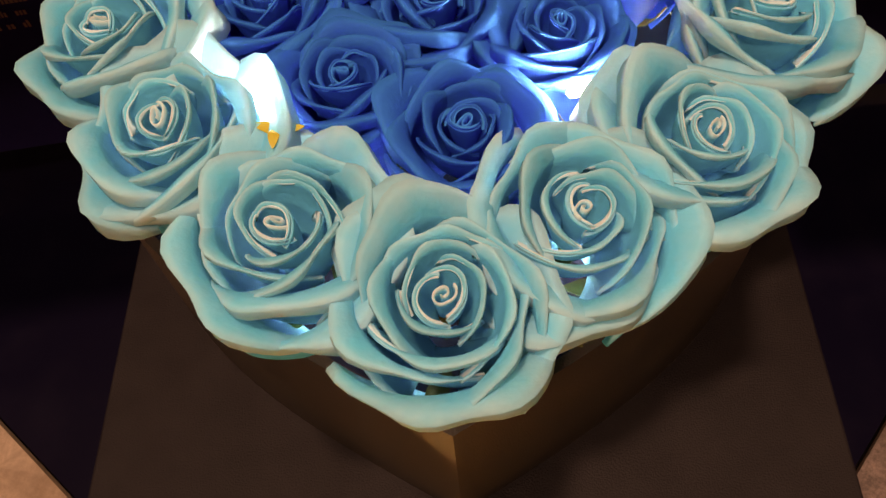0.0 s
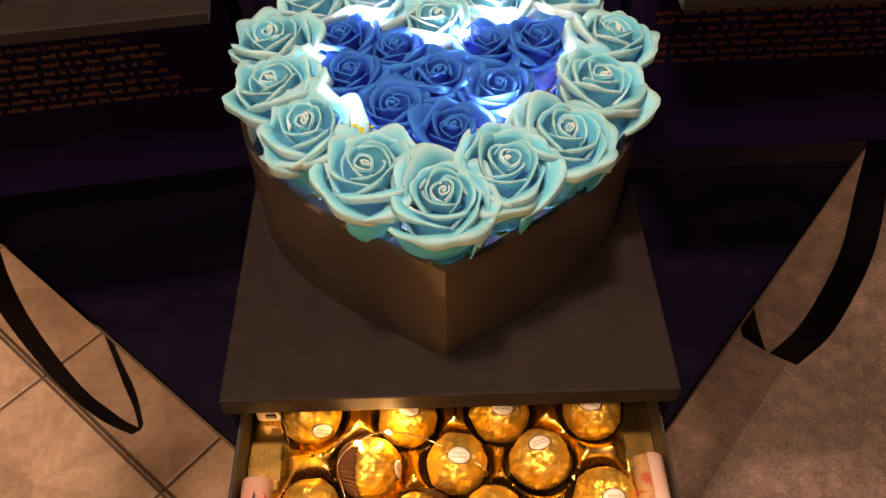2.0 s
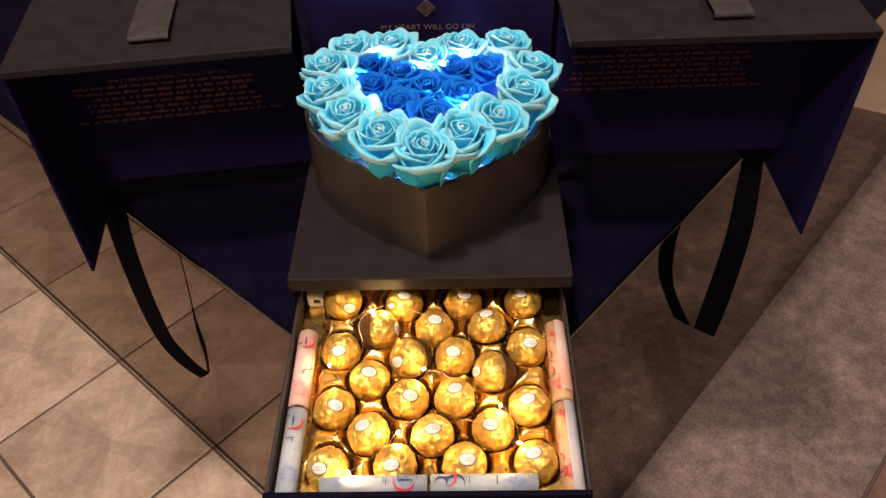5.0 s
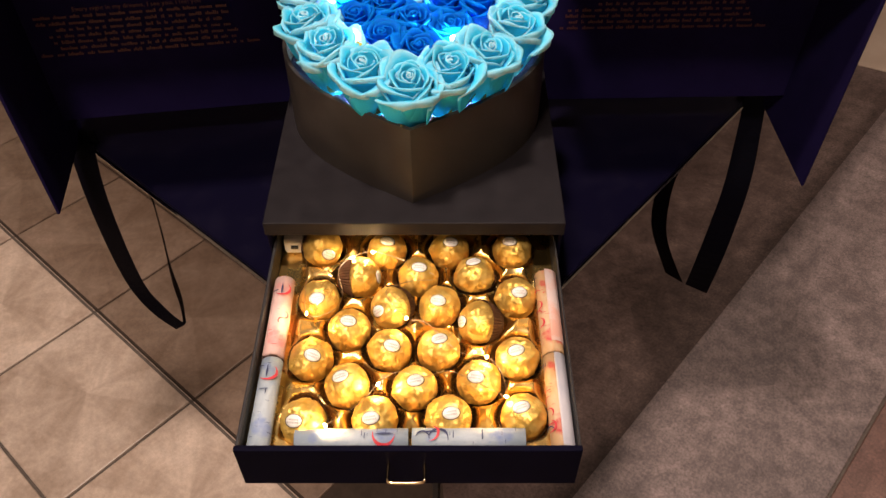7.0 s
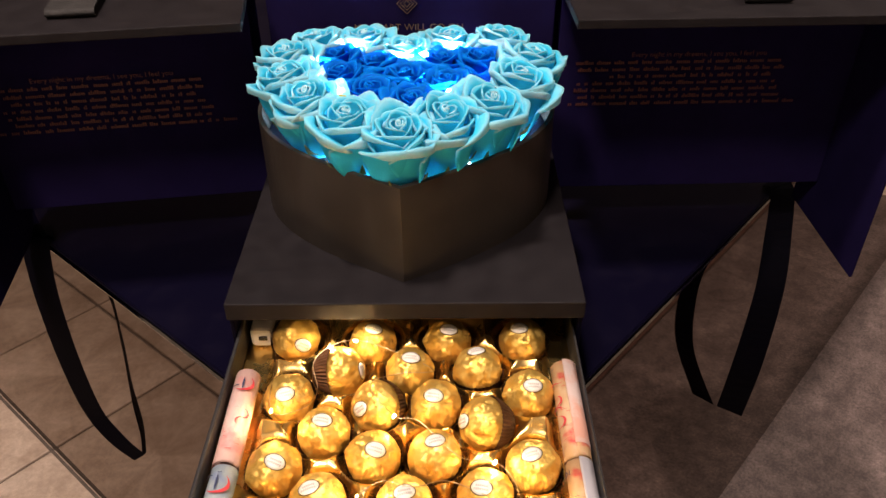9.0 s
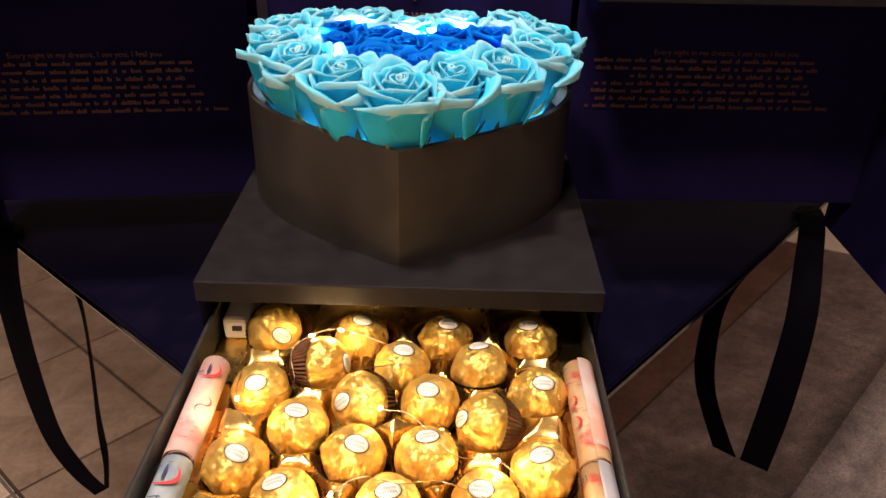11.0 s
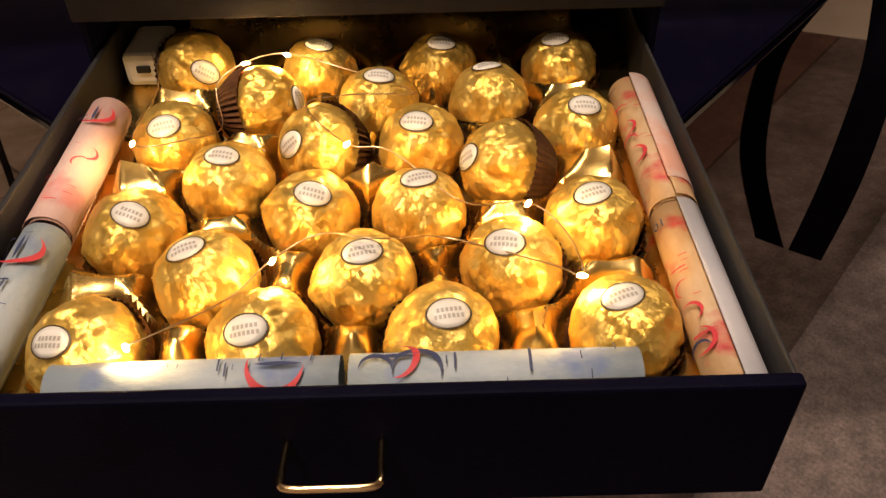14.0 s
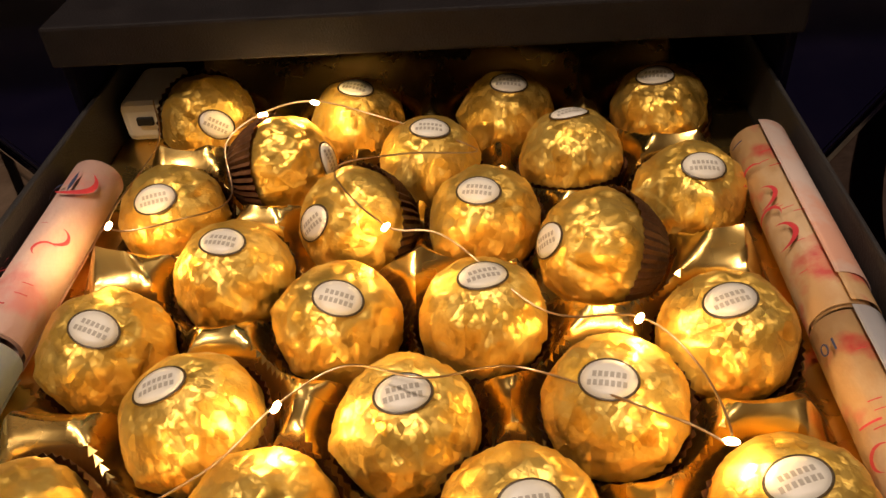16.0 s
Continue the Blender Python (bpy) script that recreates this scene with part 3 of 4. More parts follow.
def petal(wrap, foot, belly, rim, roll, drop, ruffle, rng, nu=19, nv=16):
    """One petal: a flattened wrapped sheet whose rim rolls outwards and is drawn into one or two points; rim runs from its foot to its edge."""
    bm = bmesh.new()
    lay = bm.verts.layers.float.new("rim")
    ph, ph2 = rng.uniform(0, 6.28), rng.uniform(0, 6.28)
    tip, tip2 = rng.uniform(-0.45, 0.05), rng.uniform(0.35, 0.75)
    half = math.radians(wrap / 2)
    grid = []
    for j in range(nv + 1):
        v = j / nv
        row = []
        for i in range(nu):
            s = 2 * i / (nu - 1) - 1
            point = math.exp(-14 * (s - tip) ** 2) + 0.6 * math.exp(-18 * (s - tip2) ** 2)
            curl = roll * (0.62 + 0.38 * math.sin(2.1 * s + ph)) + roll * 0.50 * point
            curl *= 1 - 0.75 * s ** 4
            top = rim[1] - drop * abs(s) ** 2.6 + 0.07 * rim[0] * point
            u = min(1.0, v / 0.74)
            r = (1 - u) ** 2 * foot[0] + 2 * u * (1 - u) * belly[0] + u * u * rim[0]
            z = (1 - u) ** 2 * foot[1] + 2 * u * (1 - u) * belly[1] + u * u * top
            if v > 0.74:
                w = (v - 0.74) / 0.26 * 2.5
                r += curl * 0.62 * math.sin(min(w, 1.9)) + max(0.0, w - 1.9) * curl * 0.10
                z += curl * 0.34 * math.sin(w * 1.15) - curl * 0.20 * max(0.0, w - 1.2)
            width = 0.58 + 0.42 * math.sin(math.pi * min(0.62, 0.10 + 0.62 * v))
            a = half * s * width
            r *= 0.93 + 0.17 * abs(s) ** 2 - 0.13 * s
            r += ruffle * math.sin(3.1 * s + ph2) * v ** 2
            z += ruffle * 0.8 * math.sin(4.3 * s + ph) * v ** 3
            vert = bm.verts.new((r * math.cos(a), r * math.sin(a), z))
            vert[lay] = min(1.0, max(v ** 1.7, 0.9 * abs(s) ** 6 * v ** 0.6))
            row.append(vert)
        grid.append(row)
    for j in range(nv):
        for i in range(nu - 1):
            bm.faces.new((grid[j][i], grid[j][i + 1], grid[j + 1][i + 1], grid[j + 1][i]))
    bmesh.ops.recalc_face_normals(bm, faces=bm.faces[:])
    bmesh.ops.solidify(bm, geom=bm.faces[:], thickness=0.042)
    return bm


def bud(rng):
    """The rolled heart of a rose: a folded sheet wound one and a half turns."""
    bm = bmesh.new()
    lay = bm.verts.layers.float.new("rim")
    grid = []
    lean = rng.uniform(0, 6.28)
    for j in range(7):
        v = j / 6
        row = []
        for i in range(34):
            t = i / 33
            a = t * 9.6 + lean
            r = (0.025 + 0.105 * t) * (0.70 + 0.30 * v) * (1 + 0.22 * math.cos(2 * (a - lean)))
            vert = bm.verts.new((r * math.cos(a), r * math.sin(a), 0.45 + 0.58 * v + 0.05 * math.cos(a + lean) * v + 0.05 * (1 - t) * v))
            vert[lay] = v ** 2.4
            row.append(vert)
        grid.append(row)
    for j in range(6):
        for i in range(33):
            bm.faces.new((grid[j][i], grid[j][i + 1], grid[j + 1][i + 1], grid[j + 1][i]))
    bmesh.ops.recalc_face_normals(bm, faces=bm.faces[:])
    bmesh.ops.solidify(bm, geom=bm.faces[:], thickness=0.022)
    return bm


def rose(name, mat, label, seed):
    """A soap rose of unit radius: rolled bud, then rings of petals that open outwards, sepals at its foot."""
    rng = random.Random(seed)
    ob = thing(name, label, "rose", name + "s in the heart box")
    part("petal", bud(rng), mat, ob, smooth=True)
    for kind, count, wrap, foot, belly, rim, roll, drop, ruffle, start in ROSE_LAYERS:
        for k in range(count):
            sc, hz = rng.uniform(0.94, 1.06), rng.uniform(-0.03, 0.03)
            bm = petal(wrap * rng.uniform(0.92, 1.08), foot, (belly[0] * sc, belly[1]), (rim[0] * sc, rim[1] + hz), roll * rng.uniform(0.7, 1.25), drop, ruffle, rng)
            bmesh.ops.transform(bm, matrix=pose(0, 0, 0, rng.uniform(-4, 4), rng.uniform(-4, 4), start + 360 * k / count + rng.uniform(-13, 13)), verts=bm.verts)
            part("petal", bm, mat, ob, smooth=True)
    for k in range(5):
        a = k * 1.2566 + 0.3
        bm = bmesh.new()
        pts = spline([(0.15 * math.cos(a), 0.15 * math.sin(a), -1.30), (0.75 * math.cos(a), 0.75 * math.sin(a), -0.95), (1.02 * math.cos(a), 1.02 * math.sin(a), -0.40)], 6)
        strip(bm, pts, Vector((-math.sin(a), math.cos(a), 0)), [0.05, 0.2, 0.26, 0.24, 0.17, 0.09, 0.02], 0.03)
        part("sepal", bm, M_LEAF, ob, "olive green sepal")
    return ob


def ring_pose(x, y, z, r, tilt, turn):
    """Stands a rose with its heart at a place, leaning outwards from the middle of the heart box."""
    out = Vector((x, y - 0.335, 0))
    out = out.normalized() if out.length > 1e-4 else Vector((0, -1, 0))
    lean = Matrix.Rotation(radians(tilt), 4, Vector((0, 0, 1)).cross(out))
    at = Vector((x, y, z)) - lean @ Vector((0, 0, 0.95 * r))
    return Matrix.Translation(at) @ lean @ pose(0, 0, 0, 0, 0, turn) @ Matrix.Diagonal((r, r, r, 1))


LIGHT_ROSES = [(0.000, 0.240, 26), (-0.035, 0.259, 24), (0.030, 0.259, 24), (-0.066, 0.290, 24), (0.061, 0.279, 24), (-0.086, 0.323, 26), (0.084, 0.318, 26), (-0.091, 0.363, 24), (0.097, 0.357, 26),
               (-0.072, 0.401, 22), (0.075, 0.403, 22), (-0.035, 0.404, 16), (0.033, 0.401, 16), (0.000, 0.381, 4)]
DARK_ROSES = [(-0.053, 0.366), (-0.022, 0.354), (0.027, 0.357), (0.056, 0.360), (-0.047, 0.334), (0.000, 0.331), (0.031, 0.319), (-0.024, 0.305), (0.006, 0.287)]
protos = [rose("light_blue_rose", M_LIGHTPETAL, "pale sky-blue soap rose with lighter petal rims", s) for s in (1, 2, 3, 4)]
dprotos = [rose("royal_blue_rose", M_DARKPETAL, "deep royal-blue soap rose in the middle of the heart box", s) for s in (7, 8, 9)]
rng = random.Random(11)
for k, (x, y, tilt) in enumerate(LIGHT_ROSES):
    r = 0.0214 if y < 0.33 else 0.0204
    m = ring_pose(x, y, 0.7120 if y < 0.37 else 0.7085, r, tilt * 0.42, rng.uniform(0, 360))
    if k < 4:
        protos[k].matrix_world = m
    else:
        src = protos[k % 4]
        c = copy_thing(src, Matrix.Identity(4))
        c.matrix_world = m
for k, (x, y) in enumerate(DARK_ROSES):
    m = ring_pose(x, y, 0.7085, 0.0166, rng.uniform(0, 12), rng.uniform(0, 360))
    if k < 3:
        dprotos[k].matrix_world = m
    else:
        c = copy_thing(dprotos[k % 3], Matrix.Identity(4))
        c.matrix_world = m


def led_string(name, label, mat, spots, radius, wire_pts, wire_r):
    ob = thing(name, label, "fairy lights")
    for p in spots:
        bm = bmesh.new()
        bmesh.ops.create_icosphere(bm, subdivisions=2, radius=radius)
        bmesh.ops.scale(bm, vec=(0.85, 1.8, 0.85), verts=bm.verts)
        bmesh.ops.transform(bm, matrix=pose(*p, 0, 0, (p[0] * 9000) % 180), verts=bm.verts)
        part("bulb", bm, mat, ob, "glowing tiny bulb", smooth=True)
    bm = bmesh.new()
    tube(bm, spline(wire_pts, 8 * len(wire_pts)), wire_r, 5)
    part("wire", bm, M_COPPER, ob, "thin bare copper wire", smooth=True)
    return ob


COOL_SPOTS = [(-0.0455, 0.2985, 0.7075), (0.0335, 0.2965, 0.7085), (-0.0665, 0.345, 0.706), (-0.040, 0.383, 0.707), (-0.004, 0.3585, 0.708), (0.036, 0.380, 0.707), (0.073, 0.345, 0.706), (0.013, 0.3635, 0.707)]
# hidden fill bulbs, added under the roses so the petals glow through
LOW_SPOTS = [(-0.020, 0.272, 0.6565), (0.018, 0.272, 0.6565), (-0.050, 0.290, 0.6565), (0.046, 0.286, 0.6565), (-0.072, 0.318, 0.6565), (0.068, 0.312, 0.6565), (-0.076, 0.352, 0.6565), (0.080, 0.350, 0.6565), (-0.060, 0.390, 0.6565), (0.060, 0.392, 0.6565)]
led_string("rose_fairy_lights", "cool white fairy lights tucked between the roses", M_COOLLED, COOL_SPOTS, 0.0021, [(x, y, 0.690) for x, y, z in COOL_SPOTS[:1] + COOL_SPOTS[2:4] + COOL_SPOTS[4:] + COOL_SPOTS[1:2]], 0.0003)
led_string("heart_fill_lights", "unseen cool fill bulbs added deep among the rose stems to brighten the petals", M_FILLLED, LOW_SPOTS, 0.0012, LOW_SPOTS[::2] + LOW_SPOTS[::-2], 0.0003)


def leaf_sprig(x, y, z, turn):
    """A tiny yellow-green artificial leaf sprig poking out between the roses."""
    ob = thing("leaf_sprig", "tiny yellow-green artificial leaf sprig between the roses", "leaf sprig", "leaf sprigs", m=pose(x, y, z, 0, 0, turn))
    bm = bmesh.new()
    tube(bm, [(0, 0, -0.012), (0.0004, 0, -0.004), (0, 0, 0.004)], 0.0004, 5)
    part("stem", bm, M_LEAF, ob)
    for k, (a, h) in enumerate(((0, 0.001), (140, 0.0025), (250, 0.004))):
        d = Vector((math.cos(radians(a)), math.sin(radians(a)), 0))
        bm = bmesh.new()
        strip(bm, spline([Vector((0, 0, h)), d * 0.003 + Vector((0, 0, h + 0.0015)), d * 0.0065 + Vector((0, 0, h + 0.001))], 5), d.cross(Vector((0, 0, 1))), [0.0008, 0.0024, 0.0030, 0.0026, 0.0016, 0.0003], 0.0002)
        part("leaf", bm, M_SPRIG, ob)


for spot in ((-0.0385, 0.2870, 0.7060, 20), (0.001, 0.2660, 0.7000, 120), (0.010, 0.2675, 0.6980, 250)):
    leaf_sprig(*spot)


# ---- drawer with its contents ----
def drawer():
    ob = thing("drawer", "pulled-out black card drawer with a small brass pull", "drawer")
    x0, x1, y0, y1 = -0.1135, 0.1165, 0.020, 0.440
    part("drawer_front", boxed(-0.1165, 0.1185, 0.0155, 0.0200, 0.5235, 0.5712, 0.0010), M_DRAWER, ob, "matte black front board")
    part("drawer_side", boxed(x0 - 0.0025, x0, y0 + 0.0003, y1, 0.5240, 0.5700), M_DRAWER_IN, ob)
    part("drawer_side", boxed(x1, x1 + 0.0015, y0 + 0.0003, y1, 0.5240, 0.5700), M_DRAWER_IN, ob)
    part("drawer_back", boxed(x0 + 0.0003, x1 - 0.0003, y1 - 0.003, y1, 0.5265, 0.5700), M_DRAWER_IN, ob)
    part("drawer_bottom", boxed(x0 + 0.0003, x1 - 0.0003, y0 + 0.0003, y1 - 0.0033, 0.5240, 0.5262), M_DRAWER_IN, ob)
    bm = bmesh.new()
    tube(bm, spline([(-0.0128, 0.0160, 0.5530), (-0.0130, 0.0080, 0.5535), (-0.0128, 0.0030, 0.5540), (-0.0105, 0.0012, 0.5542), (0.0, 0.0010, 0.5542), (0.0095, 0.0012, 0.5542), (0.0118, 0.0030, 0.5540), (0.0120, 0.0080, 0.5535), (0.0118, 0.0160, 0.5530)], 48), 0.0012, 8)
    part("pull", bm, M_BRASS, ob, "small polished brass wire pull", smooth=True)
    return ob


drawer()

BALLS = [(-0.078, 0.214), (-0.023, 0.212), (0.030, 0.213), (0.083, 0.213), (-0.043, 0.181), (0.004, 0.183), (0.050, 0.184), (-0.075, 0.159), (-0.0165, 0.149), (0.022, 0.152), (0.083, 0.161), (-0.0485, 0.129),
         (0.0525, 0.134), (-0.075, 0.101), (-0.016, 0.110), (0.021, 0.110), (0.0805, 0.102), (-0.046, 0.078), (0.004, 0.076), (0.051, 0.081), (-0.075, 0.048), (-0.024, 0.050), (0.0285, 0.051), (0.082, 0.052)]


def gold_tray():
    """Moulded gold insert: a well under each sweet, flat facets and pointed ridges between."""
    nx, ny = 150, 158
    x0, x1, y0, y1 = -0.1130, 0.1160, 0.0210, 0.2600
    bm = bmesh.new()
    grid = []
    for j in range(ny + 1):
        row = []
        for i in range(nx + 1):
            x, y = x0 + (x1 - x0) * i / nx, y0 + (y1 - y0) * j / ny
            d = min(math.hypot(x - bx, y - by) for bx, by in BALLS)
            wall = max(0.0, min(1.0, (d - 0.0168) / 0.0075))
            peak = max(0.0, min(1.0, (d - 0.0245) / 0.0065))
            z = 0.5375 + 0.0205 * wall * (2 - wall) + 0.0085 * peak
            edge = min((x + 0.094) / 0.008, (0.0985 - x) / 0.008, (y - 0.038) / 0.010)
            if edge < 1:
                z = 0.5478 + (z - 0.5478) * max(0.0, edge)
            row.append(bm.verts.new((x, y, z)))
        grid.append(row)
    for j in range(ny):
        for i in range(nx):
            bm.faces.new((grid[j][i], grid[j][i + 1], grid[j + 1][i + 1], grid[j + 1][i]))
    rim = [e for e in bm.edges if len(e.link_faces) == 1]
    r = bmesh.ops.extrude_edge_only(bm, edges=rim)
    for v in r["geom"]:
        if isinstance(v, bmesh.types.BMVert):
            v.co.z = 0.5264
    bm.normal_update()
    for e in bm.edges:
        e.smooth = len(e.link_faces) != 2 or e.calc_face_angle(0.0) < 0.75
    ob = part("gold_tray", bm, M_TRAY, smooth=True)
    return tagged(ob, "shiny gold moulded plastic tray lying in the drawer", "tray")


gold_tray()


def foil_ball(seed):
    """Crumpled foil wrapping: small pressed facets, and creases running down from the sticker to the gathered foot."""
    rng = random.Random(seed)
    planes = []
    for k in range(150):
        z = rng.uniform(-1, 1)
        a = rng.uniform(0, 2 * math.pi)
        q = math.sqrt(1 - z * z)
        planes.append((Vector((q * math.cos(a), q * math.sin(a), z)), rng.uniform(0.976, 1.0)))
    bm = bmesh.new()
    bmesh.ops.create_icosphere(bm, subdivisions=5, radius=1.0)
    o = Vector((seed * 3.1, seed * 1.7, seed * 2.3))
    for v in bm.verts:
        p = v.co.normalized()
        a = math.atan2(p.y, p.x)
        r = min(h / max(0.2, p.dot(n)) for n, h in planes)
        low = max(0.0, min(1.0, (0.86 - p.z) / 0.9))
        bend = a + 0.25 * noise.noise(p * 2.0 + o)
        ring = Vector((math.cos(bend) * 3.1, math.sin(bend) * 3.1, p.z * 0.55))
        pleat = max(0.0, 1 - abs(noise.noise(ring + o)) * 7) + 0.5 * max(0.0, 1 - abs(noise.noise(ring * 2.2 + o)) * 6)
        d = 0.030 * noise.noise(p * 2.1 + o) - 0.012 * max(0.0, 1 - abs(noise.noise(p * 3.4 + o)) * 7) - 0.038 * low * pleat + 0.010 * noise.noise(p * 7.0 + o)
        f = max(0.0, min(1.0, (p.z - 0.86) / 0.06))
        v.co = p * ((r + d) * (1 - f) + 0.985 * f)
        v.co.z *= 0.97
    return bm


def sweet(seed):
    ob = thing("wrapped_chocolate", "round chocolate in crinkled gold foil with white oval sticker", "chocolate", "wrapped chocolates in the drawer")
    part("foil", foil_ball(seed), M_FOIL, ob, smooth=True)

    def cap(r0, r1, off, sq=0.74):
        bm = bmesh.new()
        rings = []
        for rr in ([r0 + (r1 - r0) * k / 3 for k in range(4)]):
            ring = []
            for k in range(32):
                a = 2 * math.pi * k / 32
                x, y = rr * math.cos(a), rr * sq * math.sin(a)
                ring.append(bm.verts.new((x, y, 0.97 * math.sqrt(max(0.0, 1 - x * x - y * y)) + off)))
            rings.append(ring)
        for q0, q1 in zip(rings, rings[1:]):
            for k in range(32):
                bm.faces.new((q0[k], q0[(k + 1) % 32], q1[(k + 1) % 32], q1[k]))
        if r0 < 0.02:
            bm.faces.new(rings[0])
        bmesh.ops.recalc_face_normals(bm, faces=bm.faces[:])
        bmesh.ops.solidify(bm, geom=bm.faces[:], thickness=0.012)
        return bm

    st = part("sticker", cap(0.01, 0.36, 0.022), M_STICKER, ob, "white oval sticker", smooth=True)
    part("sticker_rim", cap(0.36, 0.395, 0.024), M_STICKRIM, st, "dark brown oval rim", smooth=True)
    bm = bmesh.new()
    for y, w in ((0.065, 0.24), (-0.055, 0.22)):
        x = -w
        while x < w:
            q = []
            for ax, ay in ((x, y - 0.035), (x + 0.05, y - 0.035), (x + 0.05, y + 0.04), (x, y + 0.04)):
                q.append(bm.verts.new((ax, ay, 0.97 * math.sqrt(1 - ax * ax - ay * ay) + 0.030)))
            bm.faces.new(q)
            x += 0.075
    part("print", bm, M_PRINT, st, "two rows of small grey print")
    bm = bmesh.new()
    n = 88
    rings = []
    for rr, z in ((0.70, -0.93), (0.92, -0.55), (1.06, -0.12)):
        ring = []
        for k in range(n):
            a = 2 * math.pi * k / n
            q = rr + (0.035 if k % 2 else -0.02) * (0.4 + 0.6 * (z + 0.93))
            ring.append(bm.verts.new((q * math.cos(a), q * math.sin(a), z)))
        rings.append(ring)
    for q0, q1 in zip(rings, rings[1:]):
        for k in range(n):
            bm.faces.new((q0[k], q0[(k + 1) % n], q1[(k + 1) % n], q1[k]))
    bm.faces.new(rings[0])
    bmesh.ops.solidify(bm, geom=bm.faces[:], thickness=0.01)
    part("paper_cup", bm, M_CUP, ob, "fluted brown paper cup")
    return ob


RADIUS = 0.0168
LEANS = {0: (70, -150), 1: (9, -156), 2: (15, -170), 3: (16, 133), 4: (76, -102), 5: (9, -153), 6: (11, 17), 7: (33, -180), 8: (60, 135), 9: (20, 163), 10: (22, -164), 11: (10, -170), 12: (65, 107), 13: (24, -152),
         14: (24, -159), 15: (3, -129), 16: (13, 147), 17: (15, 114), 18: (12, -169), 19: (21, 149), 20: (32, 150), 21: (28, 165), 22: (19, -160), 23: (11, 117)}
sweets = [sweet(s) for s in (1, 2, 3, 4)]
rng = random.Random(4)
for k, (x, y) in enumerate(BALLS):
    tilt, towards = LEANS[k]
    up = 0.003 if tilt > 50 else 0.0
    # leans its sticker towards a compass bearing (0: away from the viewer, 90: to the west)
    ax = Matrix.Rotation(radians(towards), 4, "Z") @ Matrix.Rotation(radians(-tilt), 4, "X") @ Matrix.Rotation(radians(-towards + 180 + rng.uniform(-22, 22)), 4, "Z")
    m = Matrix.Translation((x, y, 0.5535 + up)) @ ax @ Matrix.Diagonal((RADIUS, RADIUS, RADIUS, 1))
    if k < 4:
        sweets[k].matrix_world = m
    else:
        c = copy_thing(sweets[k % 4], Matrix.Identity(4))
        c.matrix_world = m


# rolled banknotes along the drawer's edges
def note_roll(label, mat, start, end, r, seam, flap=None, marks=(), flap_deg=70, flap_from=-0.001):
    """A rolled note: a spiral sheet between two points, seam at an angle, an outer flap of another tone, printed marks."""
    a, b = Vector(start), Vector(end)
    length = (b - a).length
    q = (b - a).to_track_quat("Y", "Z").to_matrix().to_4x4()
    ob = thing("rolled_banknote", label, "banknote roll", "rolled banknotes in the drawer", m=Matrix.Translation(a) @ q)

    def sheet(a0, a1, r0, r1, name, mt, y0=0.0, y1=None):
        y1 = length if y1 is None else y1
        bm = bmesh.new()
        n = max(8, int(abs(a1 - a0) / 9))
        rows = []
        for i in range(n + 1):
            t = i / n
            ang, rr = radians(a0 + (a1 - a0) * t), r0 + (r1 - r0) * t
            rows.append([bm.verts.new((rr * math.cos(ang), y, rr * math.sin(ang))) for y in (y0, y0 + (y1 - y0) * 0.5, y1)])
        for p0, p1 in zip(rows, rows[1:]):
            for k in (0, 1):
                bm.faces.new((p0[k], p1[k], p1[k + 1], p0[k + 1]))
        bmesh.ops.recalc_face_normals(bm, faces=bm.faces[:])
        bmesh.ops.solidify(bm, geom=bm.faces[:], thickness=0.00018)
        return part(name, bm, mt, ob, smooth=True)

    sheet(seam, seam - 900, r, r * 0.62, "note_sheet", mat)
    if flap:
        sheet(seam + 4, seam - flap_deg, r + 0.0004, r + 0.0003, "note_flap", flap, flap_from, length)
    rg = random.Random(int(length * 1e5) + len(marks) + int(abs(start[0]) * 1e4))
    fine = []
    for k in range(9):
        fine.append(("bar", rg.uniform(0.08, 0.92) * length, rg.uniform(seam + 10, seam + 45) if flap else rg.uniform(40, 140), rg.uniform(0.0012, 0.0035), M_REDINK if "orange" in mat.name or "pink" in mat.name else M_INK))
    for kind, along, deg, size, mt in list(marks) + fine:
        if kind in ("bar", "oval", "crescent"):
            bm = bmesh.new()
            rr = r + 0.0007

            def on(u, w):
                ang = radians(deg) + u * size / r
                return bm.verts.new((rr * math.cos(ang), along + w * size, rr * math.sin(ang)))
            if kind == "bar":
                edge = [((i / 6 - 0.5), 0.06) for i in range(7)], [((i / 6 - 0.5), -0.06) for i in range(7)]
            elif kind == "oval":
                edge = [(0.055 * math.sin(math.pi * i / 12), i / 12 - 0.5) for i in range(13)], [(-0.055 * math.sin(math.pi * i / 12), i / 12 - 0.5) for i in range(13)]
            else:
                ts = [mt[1] + radians(-105 + 210 * i / 18) for i in range(19)]
                edge = [(0.52 * math.cos(t), 0.52 * math.sin(t)) for t in ts], [((0.52 - 0.16 * math.sin(math.pi * i / 18)) * math.cos(t), (0.52 - 0.16 * math.sin(math.pi * i / 18)) * math.sin(t)) for i, t in enumerate(ts)]
                mt = mt[0]
            qa, qb = [on(*p) for p in edge[0]], [on(*p) for p in edge[1]]
            for i in range(len(qa) - 1):
                try:
                    bm.faces.new((qa[i], qa[i + 1], qb[i + 1], qb[i]))
                except ValueError:
                    pass
        else:
            bm = letters(kind, size)
            for v in bm.verts:
                ang = radians(deg) + v.co.x / r
                v.co = Vector(((r + 0.0007) * math.cos(ang), along + v.co.y, (r + 0.0007) * math.sin(ang)))
        part("print", bm, mt, ob, "printed mark")
    return ob


